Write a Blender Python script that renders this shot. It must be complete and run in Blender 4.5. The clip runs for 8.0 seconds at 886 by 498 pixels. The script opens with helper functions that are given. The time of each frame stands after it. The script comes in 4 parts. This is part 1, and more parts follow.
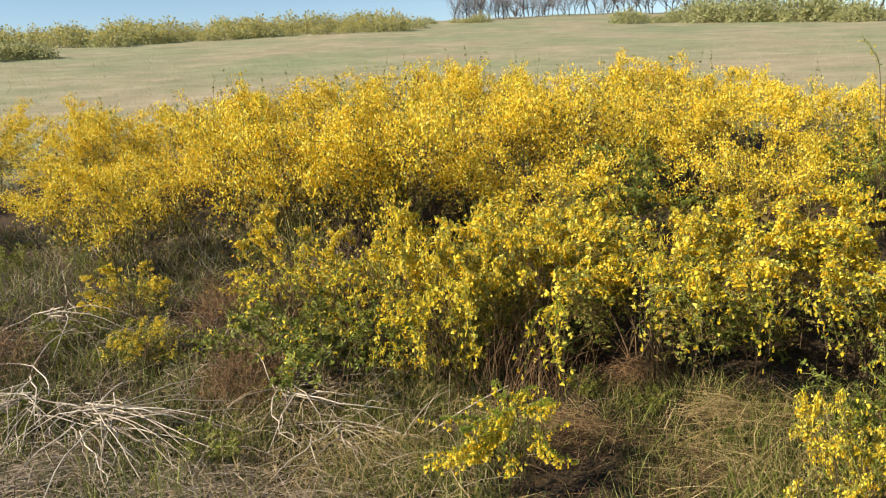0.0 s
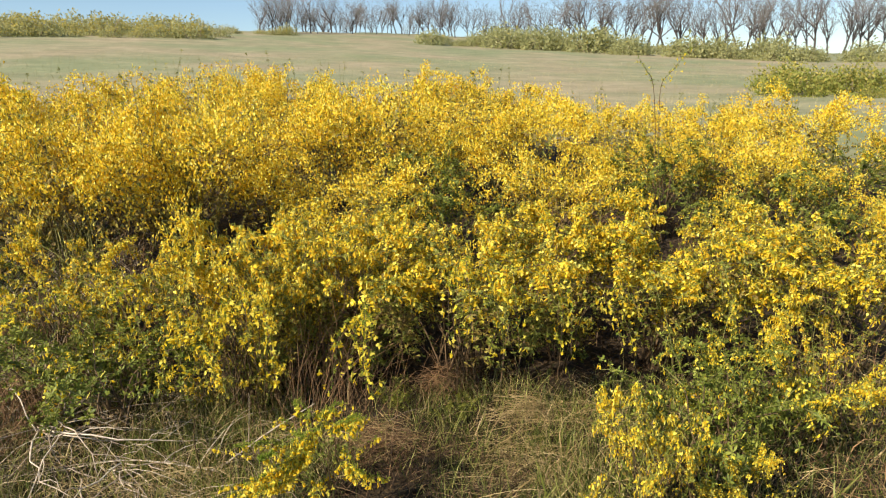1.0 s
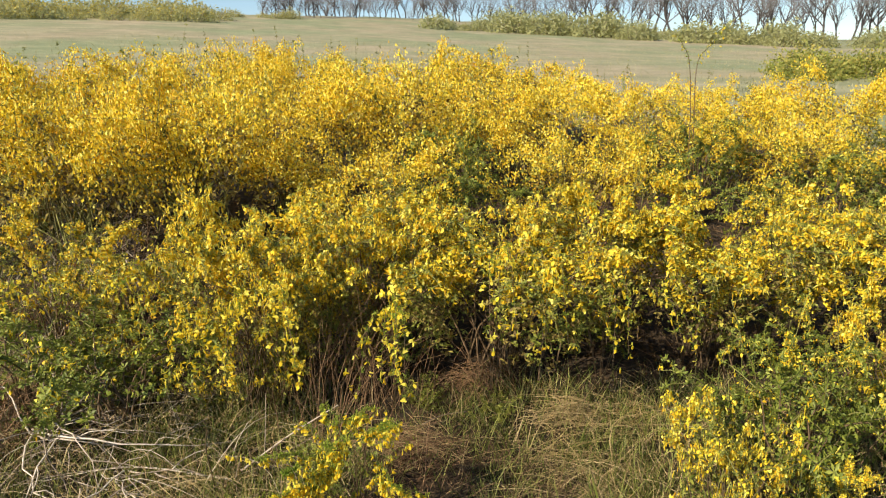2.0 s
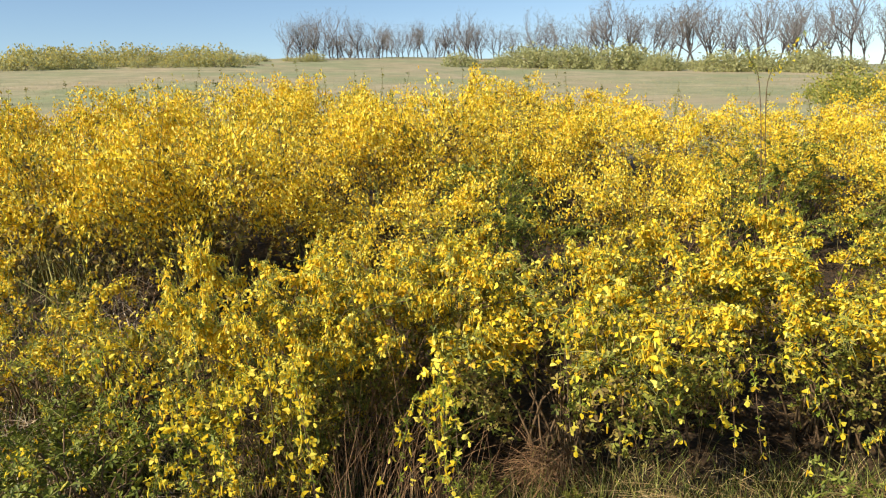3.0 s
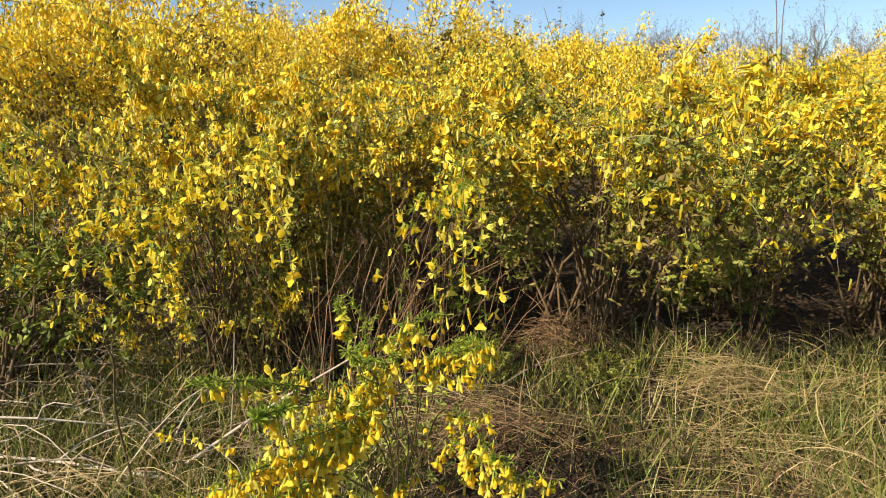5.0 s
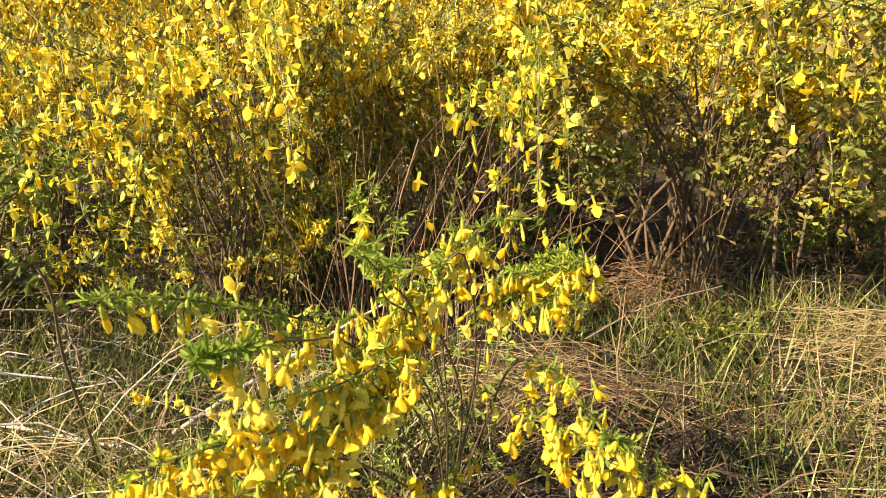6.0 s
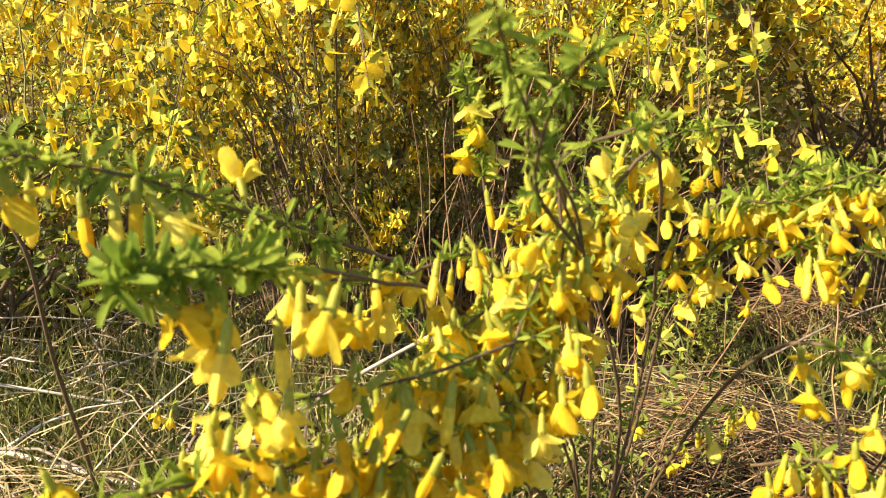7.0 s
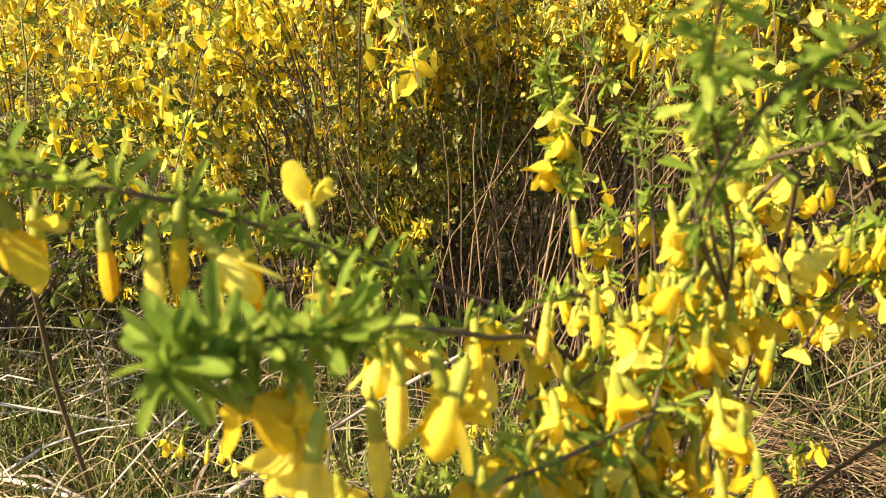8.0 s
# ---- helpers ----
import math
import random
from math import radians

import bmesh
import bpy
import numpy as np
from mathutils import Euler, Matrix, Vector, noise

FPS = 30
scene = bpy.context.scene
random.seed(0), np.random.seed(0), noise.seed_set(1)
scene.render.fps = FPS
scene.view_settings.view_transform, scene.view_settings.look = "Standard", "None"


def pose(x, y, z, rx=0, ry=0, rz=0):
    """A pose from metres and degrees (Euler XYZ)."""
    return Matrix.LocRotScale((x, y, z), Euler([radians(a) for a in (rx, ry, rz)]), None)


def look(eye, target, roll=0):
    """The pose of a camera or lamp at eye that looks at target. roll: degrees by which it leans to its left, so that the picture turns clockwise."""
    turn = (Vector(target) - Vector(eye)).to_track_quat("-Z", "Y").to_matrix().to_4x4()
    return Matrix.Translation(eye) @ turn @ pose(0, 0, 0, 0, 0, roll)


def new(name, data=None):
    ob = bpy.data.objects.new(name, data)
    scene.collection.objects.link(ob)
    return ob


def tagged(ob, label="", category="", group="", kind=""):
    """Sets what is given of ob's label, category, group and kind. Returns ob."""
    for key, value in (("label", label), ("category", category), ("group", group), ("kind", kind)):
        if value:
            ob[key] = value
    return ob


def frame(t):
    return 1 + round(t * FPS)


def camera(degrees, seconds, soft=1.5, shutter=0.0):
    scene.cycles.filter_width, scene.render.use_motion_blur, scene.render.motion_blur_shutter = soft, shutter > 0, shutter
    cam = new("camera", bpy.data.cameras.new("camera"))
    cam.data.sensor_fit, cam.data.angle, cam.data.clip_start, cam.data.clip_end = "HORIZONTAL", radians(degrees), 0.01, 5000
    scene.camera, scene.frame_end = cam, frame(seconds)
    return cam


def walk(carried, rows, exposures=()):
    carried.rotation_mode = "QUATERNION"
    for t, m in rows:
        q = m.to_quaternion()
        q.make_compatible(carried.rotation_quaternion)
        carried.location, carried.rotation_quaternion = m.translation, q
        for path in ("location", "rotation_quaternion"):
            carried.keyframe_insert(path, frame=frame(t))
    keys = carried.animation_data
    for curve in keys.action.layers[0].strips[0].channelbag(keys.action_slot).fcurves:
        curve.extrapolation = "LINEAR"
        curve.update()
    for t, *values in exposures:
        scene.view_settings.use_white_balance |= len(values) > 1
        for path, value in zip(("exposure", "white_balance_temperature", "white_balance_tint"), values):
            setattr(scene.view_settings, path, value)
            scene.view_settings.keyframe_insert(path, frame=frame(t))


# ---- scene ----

# ---------------------------------------------------------------- camera
cam = camera(65.0, 8.0, 1.0)
cam.data.dof.use_dof, cam.data.dof.focus_distance, cam.data.dof.aperture_fstop = True, 1.0, 19.0
PATH = [
    (0, (0.161, 0.101, 1.629), (0.088, 2.048, 1.176), -3.56),
    (0.5, (0.257, 0.154, 1.590), (0.565, 2.078, 1.137), -3.41),
    (1, (0.210, 0.256, 1.552), (0.669, 2.154, 1.121), -1.35),
    (1.5, (0.181, 0.363, 1.528), (0.704, 2.239, 1.076), -2.01),
    (2, (0.145, 0.574, 1.484), (0.595, 2.465, 1.016), -1.13),
    (2.2, (0.147, 0.724, 1.454), (0.520, 2.640, 1.017), -1.43),
    (3.3, (0.199, 1.253, 1.410), (0.600, 3.179, 1.047), -3.30),
    (3.5, (0.188, 1.306, 1.373), (0.627, 3.220, 0.998), -2.79),
    (4, (0.152, 1.434, 1.243), (0.647, 3.340, 0.893), -3.18),
    (4.4, (0.128, 1.465, 1.062), (0.650, 3.374, 0.772), -2.66),
    (4.5, (0.129, 1.472, 0.985), (0.674, 3.379, 0.734), -1.60),
    (4.7, (0.120, 1.481, 0.869), (0.642, 3.393, 0.603), -1.28),
    (5.8, (0.187, 1.810, 0.634), (0.547, 3.740, 0.253), -0.74),
    (6, (0.195, 1.883, 0.598), (0.530, 3.819, 0.222), -1.38),
    (6.2, (0.216, 1.957, 0.571), (0.528, 3.894, 0.180), -0.84),
    (6.5, (0.211, 2.047, 0.518), (0.431, 4.002, 0.162), -1.30),
    (7, (0.185, 2.150, 0.469), (0.317, 4.132, 0.235), -1.62),
    (7.5, (0.165, 2.190, 0.471), (0.266, 4.177, 0.267), -0.95),
    (8, (0.150, 2.217, 0.476), (0.285, 4.200, 0.249), -1.05),
]
EXPOSURES = [(0, 0.45, 6500, 10), (4.7, 0.45, 6500, 10), (6.0, 1.16, 6900, 14), (8.0, 1.14, 6800, 11)]
walk(cam, [(t, look(e, a, r)) for t, e, a, r in PATH], EXPOSURES)

# ---------------------------------------------------------------- light
SUN_ELEVATION, SUN_BEARING = radians(37), radians(-116)  # bearing from +y towards +x
to_sun = Vector((math.sin(SUN_BEARING) * math.cos(SUN_ELEVATION), math.cos(SUN_BEARING) * math.cos(SUN_ELEVATION), math.sin(SUN_ELEVATION)))
world = bpy.data.worlds.new("sky")
scene.world = world
world.use_nodes = True
sky = world.node_tree.nodes.new("ShaderNodeTexSky")
sky.sky_type, sky.sun_disc = "NISHITA", False
sky.sun_elevation, sky.sun_rotation = SUN_ELEVATION, SUN_BEARING
sky.air_density, sky.dust_density, sky.ozone_density, sky.altitude = 1.0, 0.0, 3.0, 0.0
background = world.node_tree.nodes["Background"]
background.inputs["Strength"].default_value = 0.098
world.node_tree.links.new(sky.outputs["Color"], background.inputs["Color"])
sun = new("sun", bpy.data.lights.new("sun", "SUN"))
sun.data.energy, sun.data.angle, sun.data.color = 5.7, radians(0.53), (1.0, 0.885, 0.69)
sun.matrix_world = look(to_sun * 50, (0, 0, 0))


# ---------------------------------------------------------------- materials
def shade(name, stops, per="island", rough=0.6, through_light=0.0, grain=0.0, grain_scale=60.0, spec=0.3):
    """A surface whose colour is drawn per piece from stops, with grain; through_light: the share of light that shines through."""
    m = bpy.data.materials.new(name)
    m.use_nodes = True
    n, ln = m.node_tree.nodes, m.node_tree.links
    out, bsdf = n["Material Output"], n["Principled BSDF"]
    bsdf.inputs["Roughness"].default_value = rough
    bsdf.inputs["Specular IOR Level"].default_value = spec
    if per == "island":
        value = n.new("ShaderNodeNewGeometry").outputs["Random Per Island"]
    else:
        value = n.new("ShaderNodeObjectInfo").outputs["Random"]
    ramp = n.new("ShaderNodeValToRGB")
    e = ramp.color_ramp.elements
    while len(e) < len(stops):
        e.new(0.5)
    for k, (at, c) in enumerate(stops):
        e[k].position, e[k].color = at, (*c, 1)
    ln.new(value, ramp.inputs["Fac"])
    colour = ramp.outputs["Color"]
    if grain > 0:
        tex = n.new("ShaderNodeTexNoise")
        tex.inputs["Scale"].default_value, tex.inputs["Detail"].default_value = grain_scale, 4.0
        co = n.new("ShaderNodeNewGeometry").outputs["Position"]
        ln.new(co, tex.inputs["Vector"])
        span = n.new("ShaderNodeMapRange")
        span.inputs["From Min"].default_value, span.inputs["From Max"].default_value = 0.3, 0.7
        span.inputs["To Min"].default_value, span.inputs["To Max"].default_value = 1 - grain, 1 + grain
        ln.new(tex.outputs["Fac"], span.inputs["Value"])
        mul = n.new("ShaderNodeVectorMath")
        mul.operation = "SCALE"
        ln.new(colour, mul.inputs[0])
        ln.new(span.outputs["Result"], mul.inputs["Scale"])
        colour = mul.outputs["Vector"]
        bump = n.new("ShaderNodeBump")
        bump.inputs["Strength"].default_value, bump.inputs["Distance"].default_value = 0.3, 0.3 / grain_scale
        ln.new(tex.outputs["Fac"], bump.inputs["Height"])
        ln.new(bump.outputs["Normal"], bsdf.inputs["Normal"])
    ln.new(colour, bsdf.inputs["Base Color"])
    if through_light > 0:
        trans = n.new("ShaderNodeBsdfTranslucent")
        mix = n.new("ShaderNodeMixShader")
        mix.inputs["Fac"].default_value = through_light
        ln.new(colour, trans.inputs["Color"])
        ln.new(bsdf.outputs["BSDF"], mix.inputs[1])
        ln.new(trans.outputs["BSDF"], mix.inputs[2])
        ln.new(mix.outputs["Shader"], out.inputs["Surface"])
    return m


YELLOWS = [(0.0, (0.72, 0.40, 0.020)), (0.25, (0.84, 0.57, 0.028)), (0.65, (0.90, 0.70, 0.045)), (1.0, (0.94, 0.84, 0.20))]
petal = shade("petal", YELLOWS, "island", 0.55, 0.28, 0.08, 900.0)
petal_single = shade("petal_single", [(0.0, (0.82, 0.56, 0.028)), (0.4, (0.90, 0.69, 0.04)), (1.0, (0.95, 0.83, 0.15))], "object", 0.6, 0.48, 0.12, 350.0, 0.2)
calyx_mat = shade("calyx", [(0.0, (0.34, 0.36, 0.045)), (1.0, (0.52, 0.48, 0.06))], "object", 0.5, 0.3, 0.15, 600.0)
leaf_mat = shade("leaf", [(0.0, (0.11, 0.13, 0.020)), (0.5, (0.21, 0.225, 0.034)), (1.0, (0.36, 0.355, 0.07))], "island", 0.5, 0.25, 0.12, 300.0)
green_leaf = shade("green_leaf", [(0.0, (0.10, 0.13, 0.020)), (0.6, (0.19, 0.225, 0.034)), (1.0, (0.34, 0.36, 0.065))], "island", 0.5, 0.25, 0.12, 300.0)
leaf_single = shade("leaf_single", [(0.0, (0.17, 0.25, 0.028)), (0.6, (0.30, 0.38, 0.05)), (1.0, (0.46, 0.50, 0.08))], "object", 0.7, 0.5, 0.18, 400.0, 0.15)
stem_mat = shade("stem_bark", [(0.0, (0.06, 0.038, 0.021)), (0.6, (0.13, 0.085, 0.044)), (1.0, (0.27, 0.18, 0.085))], "island", 0.75, 0, 0.25, 250.0)
green_twig = shade("green_twig", [(0.0, (0.10, 0.085, 0.03)), (0.5, (0.19, 0.18, 0.05)), (1.0, (0.30, 0.29, 0.09))], "island", 0.6, 0, 0.2, 250.0)
straw_mat = shade("straw", [(0.0, (0.14, 0.09, 0.036)), (0.5, (0.37, 0.27, 0.12)), (1.0, (0.62, 0.48, 0.26))], "island", 0.6, 0.15, 0.15, 200.0)
pale_straw = shade("pale_straw", [(0.0, (0.12, 0.085, 0.055)), (0.5, (0.34, 0.26, 0.18)), (1.0, (0.62, 0.53, 0.40))], "island", 0.6, 0.15, 0.15, 200.0)
grass_mat = shade("grass_blade", [(0.0, (0.05, 0.075, 0.013)), (0.6, (0.16, 0.185, 0.036)), (1.0, (0.42, 0.42, 0.13))], "island", 0.5, 0.3, 0.1, 150.0)
field_mat = shade("field_grass", [(0.0, (0.28, 0.27, 0.14)), (0.5, (0.37, 0.34, 0.19)), (1.0, (0.50, 0.44, 0.28))], "island", 0.7, 0.2, 0.0)
brush_mat = shade("dead_twig", [(0.0, (0.18, 0.135, 0.10)), (0.5, (0.40, 0.32, 0.245)), (1.0, (0.66, 0.57, 0.46))], "object", 0.7, 0, 0.25, 150.0)
tangle_mat = shade("dead_tangle", [(0.0, (0.10, 0.055, 0.028)), (1.0, (0.34, 0.205, 0.105))], "island", 0.8, 0, 0.2, 150.0)
# brown litter, darkened so that its colour carries part of the shade
shade_litter_mat = shade("shade_litter", [(0.0, (0.03, 0.018, 0.009)), (0.7, (0.085, 0.05, 0.025)), (1.0, (0.20, 0.125, 0.065))], "island", 0.85, 0, 0.2, 150.0)
bark_mat = shade("tree_bark", [(0.0, (0.045, 0.040, 0.038)), (1.0, (0.11, 0.096, 0.09))], "island", 0.85, 0, 0.25, 6.0)
twig_mat = shade("tree_twig", [(0.0, (0.13, 0.118, 0.115)), (1.0, (0.25, 0.23, 0.225))], "island", 0.85)
fill_mat = shade("withered_leaf", [(0.0, (0.13, 0.085, 0.030)), (0.5, (0.24, 0.18, 0.05)), (1.0, (0.40, 0.33, 0.07))], "island", 0.7, 0.3)
bud_mat = shade("tree_buds", [(0.0, (0.20, 0.18, 0.155)), (1.0, (0.31, 0.285, 0.23))], "island", 0.7, 0.3, 0.0)
# leaves of the far belts, paled to put distance haze into their colour
hazed_hedge = shade("hazed_hedge_leaf", [(0.0, (0.36, 0.37, 0.165)), (0.6, (0.42, 0.42, 0.19)), (1.0, (0.48, 0.46, 0.235))], "island", 0.6, 0.5, 0.0)
gold_hedge = shade("gold_hedge_leaf", [(0.0, (0.40, 0.36, 0.10)), (0.6, (0.52, 0.43, 0.11)), (1.0, (0.66, 0.54, 0.15))], "island", 0.6, 0.5, 0.0)
# far twigs, lightened likewise in place of haze
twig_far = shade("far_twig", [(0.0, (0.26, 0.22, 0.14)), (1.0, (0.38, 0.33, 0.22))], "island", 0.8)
hedge_mat = shade("hedge_leaf", [(0.0, (0.24, 0.27, 0.055)), (0.6, (0.32, 0.34, 0.075)), (1.0, (0.46, 0.42, 0.11))], "island", 0.6, 0.45, 0.0)


def soil():
    m = bpy.data.materials.new("ground_soil")
    m.use_nodes = True
    n, ln = m.node_tree.nodes, m.node_tree.links
    bsdf = n["Principled BSDF"]
    bsdf.inputs["Roughness"].default_value = 0.95
    co = n.new("ShaderNodeNewGeometry").outputs["Position"]

    def noise_ramp(scale, detail, stops, rough=0.5):
        tex = n.new("ShaderNodeTexNoise")
        tex.inputs["Scale"].default_value, tex.inputs["Detail"].default_value = scale, detail
        tex.inputs["Roughness"].default_value = rough
        ln.new(co, tex.inputs["Vector"])
        r = n.new("ShaderNodeValToRGB")
        for k, (at, c) in enumerate(stops):
            if k > 1:
                r.color_ramp.elements.new(at)
            r.color_ramp.elements[k].position, r.color_ramp.elements[k].color = at, (*c, 1)
        ln.new(tex.outputs["Fac"], r.inputs["Fac"])
        return tex.outputs["Fac"], r.outputs["Color"]

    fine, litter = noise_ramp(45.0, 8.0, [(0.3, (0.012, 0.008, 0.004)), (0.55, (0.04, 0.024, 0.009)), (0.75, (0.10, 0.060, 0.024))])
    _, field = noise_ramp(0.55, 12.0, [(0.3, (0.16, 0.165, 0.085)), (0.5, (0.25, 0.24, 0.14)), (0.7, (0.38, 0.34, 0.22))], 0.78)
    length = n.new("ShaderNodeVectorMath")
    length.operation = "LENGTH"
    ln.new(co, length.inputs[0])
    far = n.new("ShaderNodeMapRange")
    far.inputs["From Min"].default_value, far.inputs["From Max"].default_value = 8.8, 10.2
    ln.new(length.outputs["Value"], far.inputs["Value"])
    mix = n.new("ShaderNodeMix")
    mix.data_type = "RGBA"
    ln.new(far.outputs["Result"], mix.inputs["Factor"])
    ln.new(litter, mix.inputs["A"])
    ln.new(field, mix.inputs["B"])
    _, patch = noise_ramp(0.16, 3.0, [(0.36, (0.82, 0.94, 0.78)), (0.64, (1.20, 1.06, 1.08))])
    tint = n.new("ShaderNodeMix")
    tint.data_type, tint.blend_type = "RGBA", "MULTIPLY"
    tint.inputs["Factor"].default_value = 1.0
    ln.new(mix.outputs["Result"], tint.inputs["A"])
    ln.new(patch, tint.inputs["B"])
    ln.new(tint.outputs["Result"], bsdf.inputs["Base Color"])
    bump = n.new("ShaderNodeBump")
    bump.inputs["Distance"].default_value = 0.02
    fade = n.new("ShaderNodeMapRange")
    fade.inputs["From Min"].default_value, fade.inputs["From Max"].default_value = 6.0, 12.0
    fade.inputs["To Min"].default_value, fade.inputs["To Max"].default_value = 0.6, 0.0
    ln.new(length.outputs["Value"], fade.inputs["Value"])
    ln.new(fade.outputs["Result"], bump.inputs["Strength"])
    ln.new(fine, bump.inputs["Height"])
    ln.new(bump.outputs["Normal"], bsdf.inputs["Normal"])
    return m


soil_mat = soil()


# ---------------------------------------------------------------- mesh tools
def build(name, pieces, mats):
    """A mesh from pieces of (verts, triangles, material index)."""
    vs, fs, ms, base = [], [], [], 0
    for v, f, k in pieces:
        vs.append(np.asarray(v, float).reshape(-1, 3))
        f = np.asarray(f, int).reshape(-1, 3)
        fs.append(f + base)
        ms.append(np.full(len(f), k) if np.isscalar(k) else np.asarray(k))
        base += len(vs[-1])
    v, f, k = np.concatenate(vs), np.concatenate(fs), np.concatenate(ms)
    me = bpy.data.meshes.new(name)
    me.vertices.add(len(v))
    me.vertices.foreach_set("co", v.astype(np.float32).ravel())
    me.loops.add(3 * len(f))
    me.loops.foreach_set("vertex_index", f.astype(np.int32).ravel())
    me.polygons.add(len(f))
    me.polygons.foreach_set("loop_start", np.arange(0, 3 * len(f), 3, dtype=np.int32))
    me.polygons.foreach_set("material_index", k.astype(np.int32))
    for m in mats:
        me.materials.append(m)
    me.update(calc_edges=True)
    return me


def part(name, me, parent, label="", m=None, kind=""):
    ob = new(name, me)
    ob.parent = parent
    if m is not None:
        ob.matrix_basis = m
    return tagged(ob, label, kind=kind)


def thing(name, at, label, category, group="", kind=""):
    ob = new(name)
    ob.empty_display_size = 0.1
    ob.location = at
    return tagged(ob, label, category, group, kind)


def unit(a):
    a = np.asarray(a, float)
    return a / np.maximum(np.linalg.norm(a, axis=-1, keepdims=True), 1e-9)


def turns(up, spin, size):
    """Turn-and-size matrices that take +z to up, spun about it."""
    z = unit(up)
    ref = np.where(np.abs(z[:, 2:3]) < 0.9, np.array([[0.0, 0, 1]]), np.array([[1.0, 0, 0]]))
    x = unit(np.cross(ref, z))
    y = np.cross(z, x)
    c, s = np.cos(spin)[:, None], np.sin(spin)[:, None]
    return np.stack([c * x + s * y, c * y - s * x, z], -1) * np.asarray(size).reshape(-1, 1, 1)


def stamp(template, at, mats):
    """Copies of a template (verts, triangles, indices) at places, by matrices."""
    v, f, k = template
    big = (np.einsum("kij,nj->kni", mats, v) + at[:, None, :]).reshape(-1, 3)
    faces = (f[None] + (np.arange(len(at)) * len(v))[:, None, None]).reshape(-1, 3)
    return big, faces, np.tile(k, len(at))


def tube(points, radii, sides=4):
    """A tapered tube round a path, closed at its tip."""
    p = np.asarray(points, float)
    r = np.asarray(radii, float)
    d = unit(np.gradient(p, axis=0))
    ref = np.array([0.31, 0.95, 0.1]) if abs(d[0][2]) > 0.7 else np.array([0.1, 0.1, 1.0])
    x = unit(np.cross(d, ref))
    y = np.cross(d, x)
    a = np.arange(sides) * 2 * np.pi / sides
    ring = p[:, None] + r[:, None, None] * (np.cos(a)[None, :, None] * x[:, None] + np.sin(a)[None, :, None] * y[:, None])
    v = ring.reshape(-1, 3)
    i, j = np.meshgrid(np.arange(len(p) - 1), np.arange(sides), indexing="ij")
    a0, a1 = i * sides + j, i * sides + (j + 1) % sides
    f = np.concatenate([np.stack([a0, a1, a1 + sides], -1).reshape(-1, 3), np.stack([a0, a1 + sides, a0 + sides], -1).reshape(-1, 3)])
    return v, f, 0


# ---------------------------------------------------------------- flower and leaf shapes (about 1 long, hanging from the origin)
def petal_grid(rows, widths, fold, fine=0):
    """A petal from centre line points (x out, z down), half widths and how far its rims fold back; fine: columns a side."""
    rows, widths = np.array(rows, float), np.array(widths, float)
    cols = np.linspace(-1, 1, 3)
    if fine:
        t, u = np.linspace(0, 1, len(rows)), np.linspace(0, 1, 2 * len(rows) - 1)
        rows = np.stack([np.interp(u, t, rows[:, 0]), np.interp(u, t, rows[:, 1])], -1)
        widths = np.interp(u, t, widths)
        rows[1:-1] = 0.25 * rows[:-2] + 0.5 * rows[1:-1] + 0.25 * rows[2:]
        widths[1:-1] = 0.22 * widths[:-2] + 0.56 * widths[1:-1] + 0.22 * widths[2:]
        cols = np.linspace(-1, 1, 2 * fine + 1)
    n = len(cols)
    v = np.array([(x - fold * w * c * c, w * c, z) for (x, z), w in zip(rows, widths) for c in cols])
    f = []
    for i in range(len(rows) - 1):
        for j in range(n - 1):
            b = n * i + j
            f += [(b, b + 1, b + n + 1), (b, b + n + 1, b + n)]
    return v, np.array(f)


def join(*bits):
    vs, fs, ks, base = [], [], [], 0
    for v, f, k in bits:
        vs.append(np.asarray(v, float)), fs.append(np.asarray(f) + base), ks.append(np.full(len(f), k))
        base += len(v)
    return np.concatenate(vs), np.concatenate(fs), np.concatenate(ks)


def lathe(profile, sides, squash=1.0):
    a = np.arange(sides) * 2 * np.pi / sides
    v = np.array([(r * np.cos(t), squash * r * np.sin(t), z) for z, r in profile for t in a])
    f = []
    for i in range(len(profile) - 1):
        for j in range(sides):
            p, q = i * sides + j, i * sides + (j + 1) % sides
            f += [(p, q, q + sides), (p, q + sides, p + sides)]
    return v, np.array(f)


